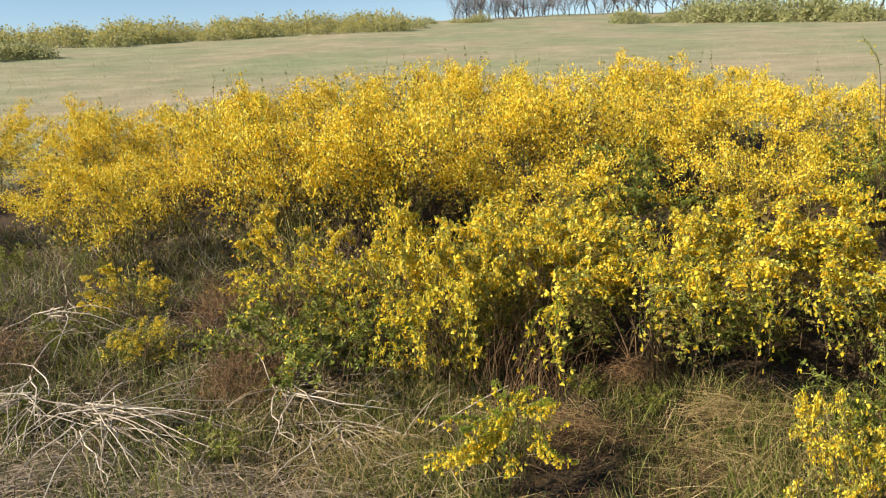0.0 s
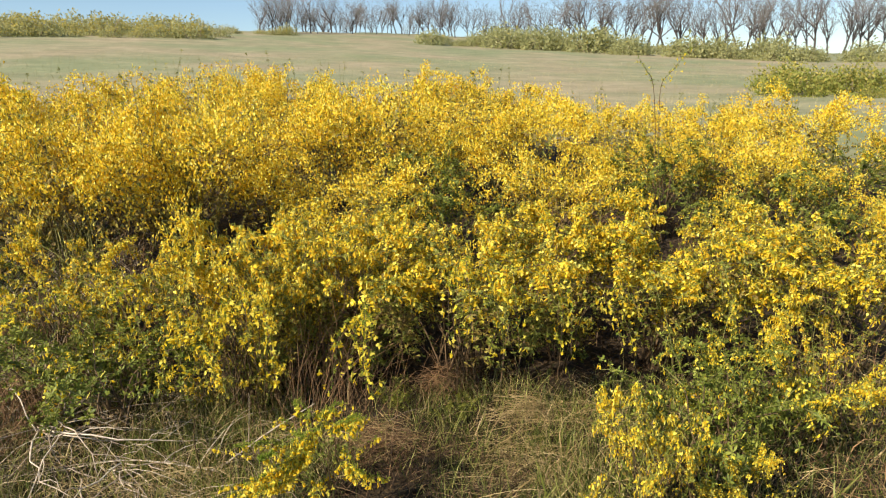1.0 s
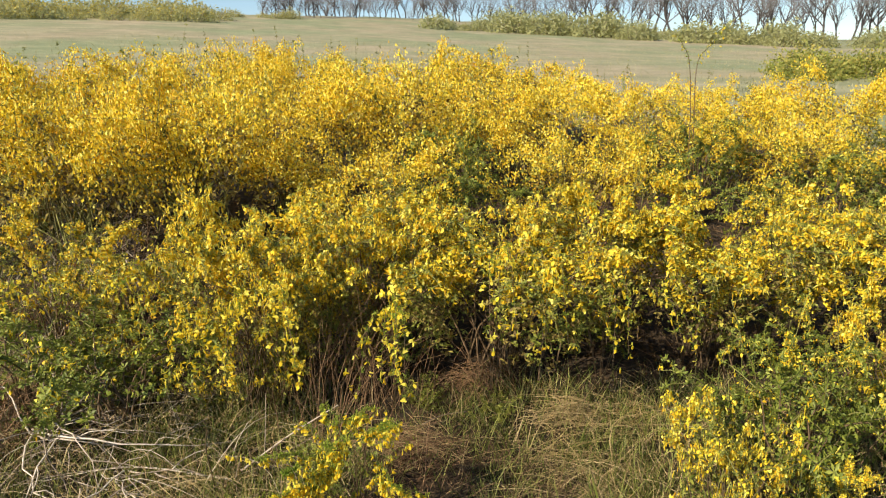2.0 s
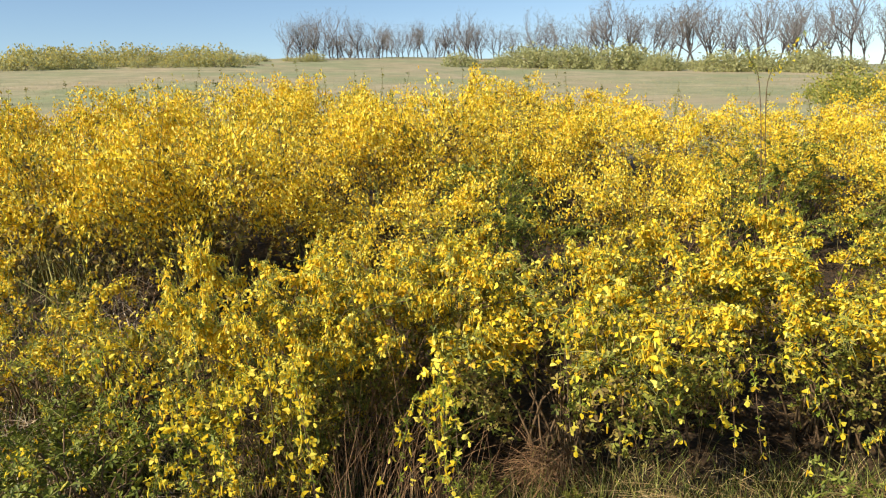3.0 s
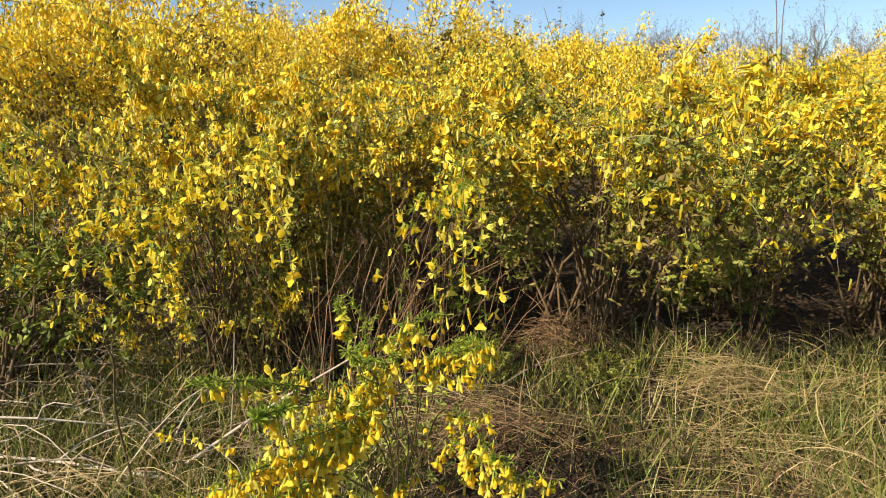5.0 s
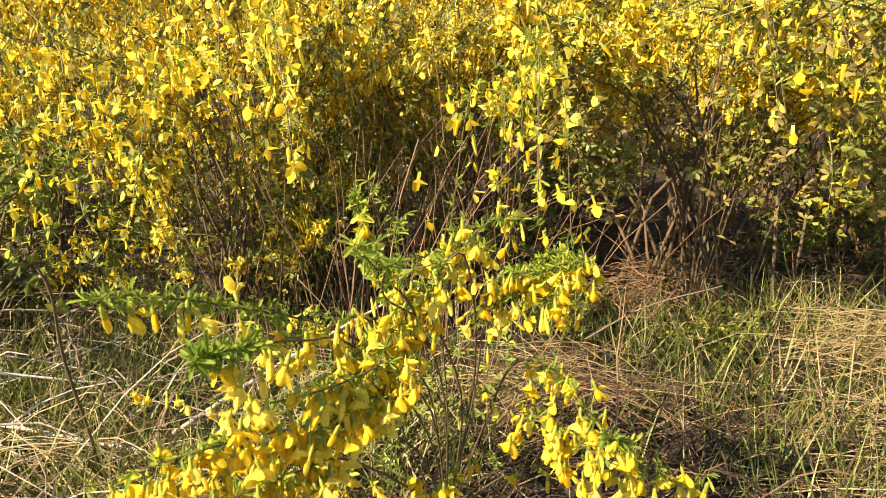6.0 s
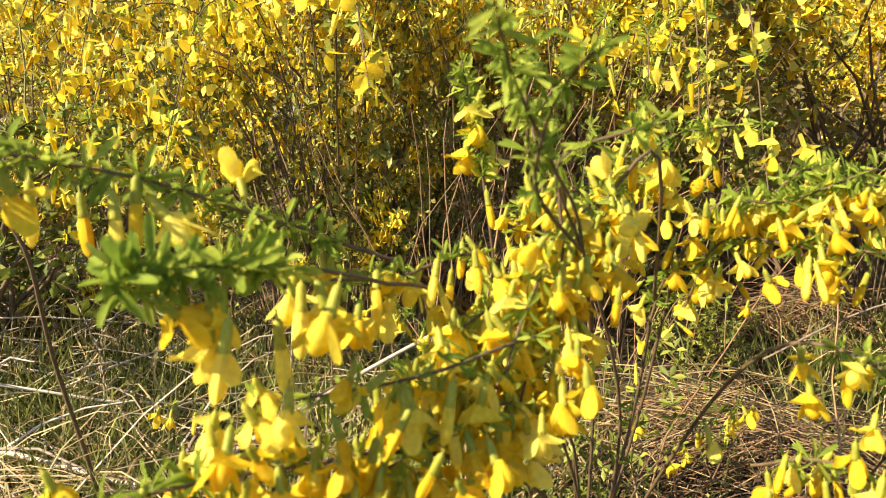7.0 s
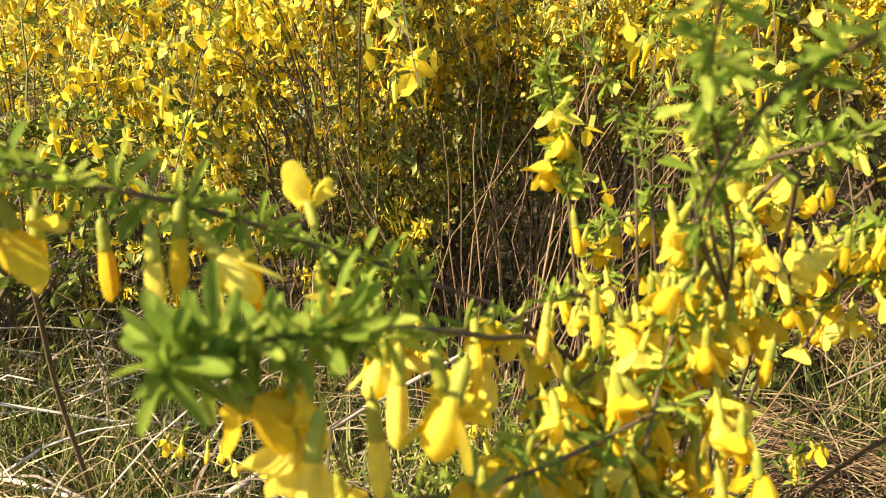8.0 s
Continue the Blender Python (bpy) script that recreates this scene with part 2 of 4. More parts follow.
def flower_shape(detail, open_wide):
    """A pea flower: slender green tube (0), yellow keel, wings and a banner that flares when open (1)."""
    if detail == 2:
        cal = lathe([(0.08, 0.014), (-0.03, 0.017), (-0.05, 0.045), (-0.10, 0.066), (-0.22, 0.072), (-0.36, 0.076), (-0.42, 0.088), (-0.43, 0.07)], 7)
        bits = [(*cal, 0)]
        if open_wide:
            keel = lathe([(-0.38, 0.07), (-0.48, 0.12), (-0.60, 0.175), (-0.70, 0.19), (-0.80, 0.16), (-0.87, 0.09), (-0.90, 0.02)], 8, 0.8)
            keel[0][:, 0] += 0.07
            bits.append((*keel, 1))
            for s in (-1, 1):
                w = petal_grid([(0.02, -0.40), (0.11, -0.52), (0.20, -0.66), (0.28, -0.80), (0.31, -0.90)], [0.03, 0.11, 0.17, 0.17, 0.08], 0.25, 1)
                v = w[0].copy()
                v[:, [0, 1]] = np.stack([v[:, 1] * 0.9 + 0.07, s * (v[:, 0] + 0.02)], -1)
                bits.append((v, w[1], 1))
            b = petal_grid([(-0.05, -0.38), (-0.10, -0.46), (-0.17, -0.54), (-0.25, -0.59), (-0.32, -0.58), (-0.36, -0.53)], [0.08, 0.18, 0.28, 0.33, 0.29, 0.17], 0.16, 2)
            v = b[0].copy()
            v[:, 2] += 0.35 * np.abs(v[:, 1]) ** 2 + 0.02 * np.sin(14 * v[:, 1])
            bits.append((v, b[1], 1))
        else:
            bud = lathe([(-0.38, 0.075), (-0.50, 0.088), (-0.66, 0.098), (-0.82, 0.095), (-0.93, 0.07), (-0.99, 0.012)], 9, 0.9)
            b = petal_grid([(-0.075, -0.38), (-0.095, -0.52), (-0.11, -0.70), (-0.10, -0.86), (-0.075, -0.97), (-0.04, -1.02)], [0.08, 0.10, 0.11, 0.10, 0.08, 0.03], -0.9, 2)
            bits += [(*bud, 1), (*b, 1)]
        return join(*bits)
    if detail == 1:
        tube_strip = (np.array([(-0.05, -0.06, 0.0), (0.05, 0.06, 0.0), (0.06, 0.07, -0.42), (-0.06, -0.07, -0.42)]), np.array([(0, 1, 2), (0, 2, 3)]))
        keel = (np.array([(0.16, 0, -0.40), (0.10, -0.22, -0.60), (0.08, -0.17, -0.88), (0.14, 0, -1.0), (0.08, 0.17, -0.88), (0.10, 0.22, -0.60)]), np.array([(0, 1, 2), (0, 2, 3), (0, 3, 4), (0, 4, 5)]))
        if open_wide:
            b = petal_grid([(-0.04, -0.36), (-0.24, -0.50), (-0.42, -0.52)], [0.10, 0.40, 0.32], 0.12)
            return join((*tube_strip, 0), (*keel, 1), (*b, 1))
        return join((*tube_strip, 0), (*lathe([(-0.36, 0.14), (-1.10, 0.06)], 3), 1))
    w = 0.31 if open_wide else 0.20
    return join((np.array([(0.05, 0, -0.05), (-0.14, -w, -0.62), (0.14, 0, -1.05), (-0.14, w, -0.62)]), np.array([(0, 1, 2), (0, 2, 3)]), 1))


def leaf_shape(detail, leaflets):
    """A leaf of narrow leaflets that fan out from one point."""
    bits = []
    for i in range(leaflets):
        a = (i - (leaflets - 1) / 2) * (1.15 if leaflets < 5 else 0.85)
        lift = 0.30 + 0.35 * (i % 2)
        if detail == 2:
            xs, ws = [0.03, 0.16, 0.34, 0.54, 0.74, 0.90, 0.98, 1.0], [0.012, 0.04, 0.075, 0.105, 0.118, 0.095, 0.05, 0.008]
            v = np.array([(x, c * w, 0.45 * w * c * c) for x, w in zip(xs, ws) for c in (-1, 0, 1)])
            f = []
            for r in range(len(xs) - 1):
                for c in range(2):
                    b = 3 * r + c
                    f += [(b, b + 1, b + 4), (b, b + 4, b + 3)]
        else:
            w = 0.19 if detail else 0.24
            v, f = np.array([(0.0, 0, 0), (0.62, -w, 0.07), (1.0, 0, 0), (0.62, w, 0.07)]), [(0, 1, 2), (0, 2, 3)]
        v[:, 2] -= 0.15 * v[:, 0] ** 2
        x, z = v[:, 0] * math.cos(lift) - v[:, 2] * math.sin(lift), v[:, 0] * math.sin(lift) + v[:, 2] * math.cos(lift)
        v = np.stack([x * math.cos(a) - v[:, 1] * math.sin(a), x * math.sin(a) + v[:, 1] * math.cos(a), z], -1)
        bits.append((v, np.array(f), 0))
    return join(*bits)


FLOWERS = {d: (flower_shape(d, True), flower_shape(d, False)) for d in (0, 1, 2)}
LEAVES = {0: leaf_shape(0, 3), 1: leaf_shape(1, 4), 2: leaf_shape(2, 5)}


# ---------------------------------------------------------------- the lie of the land
def crest(az):
    """Distance and rise of the skyline of the hill in a direction (degrees from +y towards +x)."""
    far = 72 + 23 * np.clip((az + 8) / 24, 0, 1)
    rise = np.interp(az, [-4, 10, 22, 42, 90], [5.3, 4.95, 4.1, 2.3, 0.5])
    return far, rise


def ground_z(x, y):
    x, y = np.asarray(x, float), np.asarray(y, float)
    u = np.minimum(y, 9.0) - 2.7
    near = 0.16 * 0.35 * np.log1p(np.exp(np.clip(u / 0.35, -30, 30)))
    r, az = np.hypot(x, y), np.degrees(np.arctan2(x, y))
    far, rise = crest(az)
    top = 1.5 + far * np.tan(np.radians(rise)) - 1.02
    q = np.clip((r - 9) / (far - 9), 0, None)
    hill = top * np.minimum(q, 1) ** 1.2 - 0.05 * np.maximum(r - far, 0)
    front = np.clip((95 - np.abs(az)) / 25, 0, 1)
    return near + np.where(r > 9, hill, 0) * front


def rough_z(x, y):
    """Ground with its small humps."""
    x, y = np.asarray(x, float), np.asarray(y, float)
    h = 0.020 * np.sin(3.1 * x + 1.3 * np.sin(2.3 * y)) * np.cos(2.7 * y + 0.8) + 0.010 * np.sin(8.3 * x + 2.0 * y) * np.sin(7.1 * y - 1.7 * x)
    return ground_z(x, y) + h * np.clip((11 - np.hypot(x, y)) / 4, 0, 1)


def make_ground():
    radii = np.concatenate([np.linspace(0.05, 9, 110), np.geomspace(9.4, 130, 60), np.geomspace(150, 2500, 12)])
    n = 420
    a = np.arange(n) * 2 * np.pi / n
    rr, aa = np.meshgrid(radii, a, indexing="ij")
    x, y = rr * np.sin(aa), rr * np.cos(aa)
    z = np.where(rr < 30, rough_z(x, y), ground_z(x, y))
    v = np.stack([x, y, z], -1).reshape(-1, 3)
    i, j = np.meshgrid(np.arange(len(radii) - 1), np.arange(n), indexing="ij")
    p, q = i * n + j, i * n + (j + 1) % n
    f = np.concatenate([np.stack([p, p + n, q + n], -1).reshape(-1, 3), np.stack([p, q + n, q], -1).reshape(-1, 3)])
    v = np.concatenate([v, [[0, 0, float(rough_z(0, 0))]]])
    c = len(v) - 1
    f = np.concatenate([f, [(c, j, (j + 1) % n) for j in range(n)]])
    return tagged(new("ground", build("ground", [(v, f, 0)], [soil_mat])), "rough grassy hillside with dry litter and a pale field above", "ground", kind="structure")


make_ground()


# ---------------------------------------------------------------- shrubs
def bent(a, b, rise, n, g, wobble=0.012):
    """A path from a to b that sets out upwards and leans over."""
    t = np.linspace(0, 1, n)[:, None]
    c = np.array([a[0] * 0.75 + b[0] * 0.25, a[1] * 0.75 + b[1] * 0.25, a[2] + (b[2] - a[2]) * rise])
    p = (1 - t) ** 2 * a + 2 * t * (1 - t) * c + t**2 * b
    return p + g.normal(0, wobble, (n, 3)) * np.sin(np.pi * t)


def shrub_plan(g, height, width, boughs, ball, shoots, step, spikes, skirt):
    """Main stems, shoots and, along them, places with their aim, their bough's heart and size."""
    main, fine, places, aims, depth, lift, hearts = [], [], [], [], [], [], []

    def along(path, start, heart, size, sparse=1.0, bare=False):
        seg = np.linalg.norm(np.diff(path, axis=0), axis=1).sum()
        c = max(2, int(seg * (1 - start) / step / sparse))
        t = (start + (1 - start) * (np.arange(c) + g.random(c)) / c) * (len(path) - 1)
        i = np.minimum(t.astype(int), len(path) - 2)
        q = path[i] + (path[i + 1] - path[i]) * (t - i)[:, None]
        places.append(q), aims.append(unit(path[i + 1] - path[i]))
        depth.append(np.full(c, -0.5) if bare else np.linalg.norm(q - heart, axis=1) / size), lift.append((q[:, 2] - heart[2]) / size * (not bare))

    for k in range(boughs):
        a = 2.4 * k + g.uniform(-0.5, 0.5)
        u = (k + 0.5) / boughs
        rho = 0.5 * width * math.sqrt(max(0.05, 1 - 0.95 * u * u)) * g.uniform(0.75, 1.05)
        heart = np.array([rho * math.cos(a), rho * math.sin(a), height * (skirt + (0.84 - skirt) * u**0.75) * g.uniform(0.92, 1.08)])
        if k % 6 == 1 and skirt < 0.4:
            heart[2] *= 0.72
        size = ball * g.uniform(0.7, 1.35)
        hearts.append((*heart, size))
        ways = []
        for _ in range(2):
            foot = np.array([*(g.normal(0, 0.07 * width, 2)), 0])
            tip = heart + g.normal(0, 0.35 * size, 3) + [0.5 * size * math.cos(a), 0.5 * size * math.sin(a), 0.35 * size]
            p = bent(foot, tip, 0.9, 10, g)
            main.append((p, np.linspace(0.0055, 0.0014, 10) * g.uniform(0.8, 1.2)))
            along(p, 0.5, heart, size)
            ways.append(p)
        for _ in range(shoots):
            p = ways[g.integers(2)]
            o = p[g.integers(6, 10)]
            d = unit(g.normal(0, 1, 3) + [0.5 * math.cos(a), 0.5 * math.sin(a), 0.35])
            q = [o]
            for _ in range(4):
                d = unit(d + [0, 0, -0.14] + g.normal(0, 0.12, 3))
                q.append(q[-1] + d * size * g.uniform(0.22, 0.32))
            q = np.array(q)
            fine.append((q, np.linspace(0.0024, 0.0009, 5)))
            along(q, 0.0, heart, size)
    for _ in range(spikes):
        a, r = g.uniform(0, 6.28), 0.42 * width * math.sqrt(g.random())
        o = np.array([r * math.cos(a), r * math.sin(a), height * 0.75])
        q = bent(o, o + [g.normal(0, 0.06), g.normal(0, 0.06), height * g.uniform(0.25, 0.45)], 0.5, 5, g)
        fine.append((q, np.linspace(0.0022, 0.0008, 5)))
        along(q, 0.3, o, 5.0 * ball, 0.35, True)
    return main, fine, np.concatenate(places), np.concatenate(aims), np.concatenate(depth), np.concatenate(lift), np.array(hearts)


PETAL_FLOWERS = [build("flower", [FLOWERS[1][k]], [calyx_mat, petal_single]) for k in (0, 1)]


def shrub_meshes(seed, height, width, boughs, ball, shoots, step, detail, bloom, leafy, flower_size, leaf_size, spikes=3, singles=0, skirt=0.36, inner=0, leaf_colour=None, loose=0.012):
    """What a shrub is made of: stem meshes, twigs, leaves, blossom and the poses of its single flowers."""
    g = np.random.default_rng(seed)
    main, fine, at, aim, depth, lift, hearts = shrub_plan(g, height, width, boughs, ball, shoots, step, spikes, skirt)
    if detail:
        stems = [build("stem", [tube(p, r, 4)], [stem_mat]) for p, r in main]
        twigs = build("twig_tangle", [tube(p, r, 3) for p, r in fine], [green_twig])
    else:
        stems = []
        twigs = build("twig_tangle", [tube(p[::3], r[::3], 3) for p, r in main] + [tube(p[::2], r[::2], 3) for p, r in fine], [green_twig])
    low = np.clip(at[:, 2] / height, 0, 1)
    chance = bloom * np.clip(0.05 + 0.55 * depth + 0.35 * lift, 0.0, 1.2) * ((0.03 + 1.25 * low**1.3) if detail else (0.45 + 0.75 * low))
    if detail:
        wave = np.sin(at @ [17.0, 5.0, 3.0] + seed) + np.sin(at @ [-4.0, 19.0, 6.0] + 2 * seed) + np.sin(at @ [3.0, -7.0, 21.0])
        chance = chance * np.clip(1.0 + 0.75 * wave, 0.06, 2.6)
    pick = np.repeat(np.arange(len(at)), g.poisson(chance))
    fa = at[pick] + g.normal(0, loose, (len(pick), 3))
    fd = np.tile([0, 0, 1.0], (len(pick), 1)) + g.normal(0, 0.42, (len(pick), 3)) + 0.15 * aim[pick]
    fm = turns(fd, g.uniform(0, 6.28, len(fa)), flower_size * g.uniform(0.8, 1.2, len(fa)))
    which = g.random(len(fa)) < 0.6
    rest = np.ones(len(fa), bool)
    poses = []
    if singles:
        order = np.argsort(-(np.hypot(fa[:, 0], fa[:, 1]) + 0.15 * g.random(len(fa))))[:singles]
        rest[order] = False
        poses = [(int(not which[k]), Matrix.Translation(fa[k]) @ Matrix(fm[k].tolist()).to_4x4()) for k in order]
    flower_me = build("blossom", [stamp(FLOWERS[detail][0], fa[which & rest], fm[which & rest]), stamp(FLOWERS[detail][1], fa[~which & rest], fm[~which & rest])], [calyx_mat, petal])
    pick = g.random(len(at)) < np.where(depth < 0, 0.02 if detail else 0.09, leafy * np.clip(1.3 - 0.45 * depth, 0.2, 1))
    la = at[pick]
    ld = np.tile([0, 0, 0.8], (len(la), 1)) + g.normal(0, 0.5, (len(la), 3)) + 0.4 * aim[pick]
    leaf_bits = [stamp(LEAVES[detail], la, turns(ld, g.uniform(0, 6.28, len(la)), leaf_size * g.uniform(0.7, 1.2, len(la))))]
    if inner:
        h = hearts[g.integers(0, len(hearts), inner)]
        ia = h[:, :3] * g.uniform(0.45, 1.0, (inner, 1)) ** [[0.6, 0.6, 1.0]] + g.normal(0, 0.30, (inner, 3)) * h[:, 3:]
        ia[:, 2] = np.maximum(ia[:, 2], 0.05)
        leaf_bits.append(stamp(LEAVES[0], ia, turns(g.normal(0, 1, (inner, 3)) + [0, 0, 0.5], g.uniform(0, 6.28, inner), (1.15 if detail else 1.5) * leaf_size * g.uniform(0.7, 1.2, inner))))
    if inner and leaf_colour is None:
        dry = np.arange(len(leaf_bits[-1][1])) // 6 % 2 if detail else 1
        leaf_bits[-1] = (*leaf_bits[-1][:2], leaf_bits[-1][2] + dry)
    leaf_me = build("foliage", leaf_bits, [leaf_colour or leaf_mat, fill_mat])
    return stems, twigs, leaf_me, flower_me, poses


def shrub(made, m, label, group="flowering shrubs", name="flowering_shrub"):
    stems, twigs, leaf_me, flower_me, poses = made
    ob = thing(name, m.translation, label, "shrub", group)
    ob.matrix_basis = m
    for me in stems:
        part("stem", me, ob)
    part("twig_tangle", twigs, ob, "thin brown woody twigs", kind="stuff")
    part("foliage", leaf_me, ob, "small green compound leaves", kind="stuff")
    part("blossom", flower_me, ob, "hanging yellow pea flowers", kind="stuff")
    for k, pm in poses:
        part("flower", PETAL_FLOWERS[k], ob, m=pm)
    return ob


def placed(x, y, spin=0.0, size=1.0, sink=0.02, tall=1.0):
    return Matrix.Translation((x, y, float(rough_z(x, y)) - sink)) @ Matrix.Rotation(spin, 4, "Z") @ Matrix.Diagonal((size, size, size * tall, 1))


def in_thicket(x, y):
    front = np.interp(x, [-8, -5, -1.6, -0.8, 0.0, 1.0, 2.2, 3.5, 7], [5.8, 5.5, 4.9, 4.55, 4.55, 4.7, 4.6, 4.2, 3.6])
    back = np.interp(x, [-8, 3.0, 4.6, 6.5, 8], [8.4, 8.3, 7.0, 5.2, 4.4])
    return front, back


BACK = [shrub_meshes(20 + k, 1.00, 1.10, 12, 0.18, 14, 0.0085, 0, 2.7, 0.09, 0.0222, 0.022, 8, 0, 0.42, 600, None, 0.026) for k in range(5)]
TOPS = [shrub_meshes(30 + k, 1.00, 1.15, 10, 0.19, 14, 0.0085, 0, 2.7, 0.07, 0.0222, 0.022, 8, 0, 0.56, 500, None, 0.026) for k in range(4)]
FRONT = [shrub_meshes(40 + k, 0.98, 1.00, 12, 0.15, 14, 0.0090, 1, 1.45, 0.28, 0.0310, 0.020, 4, 40, 0.26, 500) for k in range(4)]
ARCH = [shrub_meshes(70 + k, 1.00, 1.50, 18, 0.155, 14, 0.0090, 1, 1.60, 0.26, 0.0310, 0.020, 4, 80, 0.54, 2600) for k in range(3)]
GREENER = [shrub_meshes(46 + k, 0.88, 0.95, 11, 0.15, 12, 0.0100, 1, 0.7, 0.62, 0.0245, 0.023, 3, 30, 0.30, 500, green_leaf) for k in range(2)]
LEAFY = [shrub_meshes(50 + k, 0.60, 0.75, 9, 0.14, 10, 0.013, 1, 0.25, 0.75, 0.024, 0.024, 1, 30, 0.25, 200, green_leaf) for k in range(2)]


def make_thicket():
    g = np.random.default_rng(3)
    y = 3.6
    while y < 8.4:
        gap = 0.82 if y < 4.8 else 0.92
        x = -6.5 + g.uniform(0, 0.8)
        while x < 8:
            px, py = x + g.normal(0, 0.14), y + g.normal(0, 0.12)
            front, back = in_thicket(px, py)
            if front <= py <= back:
                near = np.hypot(px, py - 1) < 3.3
                src = GREENER[g.integers(2)] if py < 5.8 and g.random() < 0.23 else (FRONT if near else BACK if py < 6.0 else TOPS)[g.integers(4)]
                low = np.interp(px, [-4.5, -1.5], [0.74, 1.0])
                shrub(src, placed(px, py, g.uniform(0, 6.28), g.uniform(0.85, 1.10) * low, 0.02, (g.uniform(0.66, 0.80) if 4.7 < py < 7.2 and g.random() < 0.2 else g.uniform(0.88, 1.12)) * float(np.interp(px, [-1.0, 1.0, 2.6, 4.0], [1.0, 1.02, 0.93, 0.80]))), "waist-high shrub of the thicket, covered in yellow blossom")
            x += gap
        y += gap * 0.9


make_thicket()
for x, y, size, tall, spin, pool, label in (
    (1.15, 3.48, 0.95, 0.94, 0.4, ARCH[0], "arching shrub at the thicket's front, thick with yellow blossom"),
    (0.06, 3.58, 0.64, 1.36, 2.1, ARCH[1], "rounded shrub with yellow blossom arching over the grass"),
    (0.58, 3.88, 0.84, 1.02, 4.0, ARCH[2], "shrub with drooping yellow-flowered branches over dark shade"),
    (2.20, 3.42, 0.90, 0.96, 1.0, ARCH[1], "broad yellow-flowered shrub beside dry grass"),
    (3.05, 3.20, 0.92, 0.98, 5.0, ARCH[2], "broad yellow-flowered shrub beside dry grass"),
    (2.40, 2.55, 0.62, 1.10, 0.2, FRONT[3], "yellow-flowered shrub in front of the arching ones"),
    (1.75, 3.75, 0.86, 1.00, 2.2, FRONT[0], "yellow-flowered shrub among the arching ones"),
    (-0.04, 3.42, 0.54, 1.12, 0.9, FRONT[1], "small rounded shrub with yellow blossom down to the grass"),
    (0.22, 3.62, 0.55, 1.05, 3.3, GREENER[1], "leafy shrub with few yellow flowers between brown stems"),
    (-0.55, 3.98, 0.74, 1.00, 4.4, FRONT[2], "small rounded shrub with yellow blossom over green leaves"),
    (1.38, 2.18, 0.44, 1.50, 3.0, FRONT[2], "low yellow-flowered shrub at the edge of the grass"),
    (1.98, 2.50, 0.66, 1.12, 1.9, GREENER[0], "yellow-flowered shrub with a leafy middle before the thicket"),
    (1.66, 2.34, 0.80, 1.38, 0.9, LEAFY[1], "low shrub of dense green leaves with few flowers"),
    (1.74, 2.12, 0.34, 1.10, 3.9, FRONT[1], "low yellow-flowered shrub at the edge of the grass"),
    (-0.56, 3.38, 1.00, 1.02, 1.2, LEAFY[1], "low shrub of dense green leaves with few flowers"),
    (-0.88, 3.56, 0.85, 0.95, 2.6, LEAFY[0], "low shrub of dense green leaves with few flowers"),
    (0.62, 3.62, 0.50, 1.00, 0.3, LEAFY[0], "low dark-green leafy growth in the shade of the thicket"),
    (1.62, 3.62, 0.44, 0.85, 2.9, LEAFY[0], "low dark-green leafy growth in the shade of the thicket"),
    (1.15, 4.22, 0.62, 1.00, 1.7, LEAFY[1], "leafy green growth in a gap of the thicket"),
    (0.05, 4.30, 0.60, 1.00, 5.8, LEAFY[0], "leafy green growth in a gap of the thicket"),
    (-0.95, 4.25, 0.75, 0.95, 0.7, FRONT[3], "ragged yellow-flowered shrub at the thicket's edge"),
    (-2.00, 4.30, 0.50, 0.95, 2.7, FRONT[0], "small yellow-flowered shrub among dead brush"),
    (-1.68, 3.72, 0.40, 0.95, 5.7, FRONT[2], "small yellow-flowered shrub among dead brush"),
):
    shrub(pool, placed(x, y, spin, size, 0.02, tall), label)


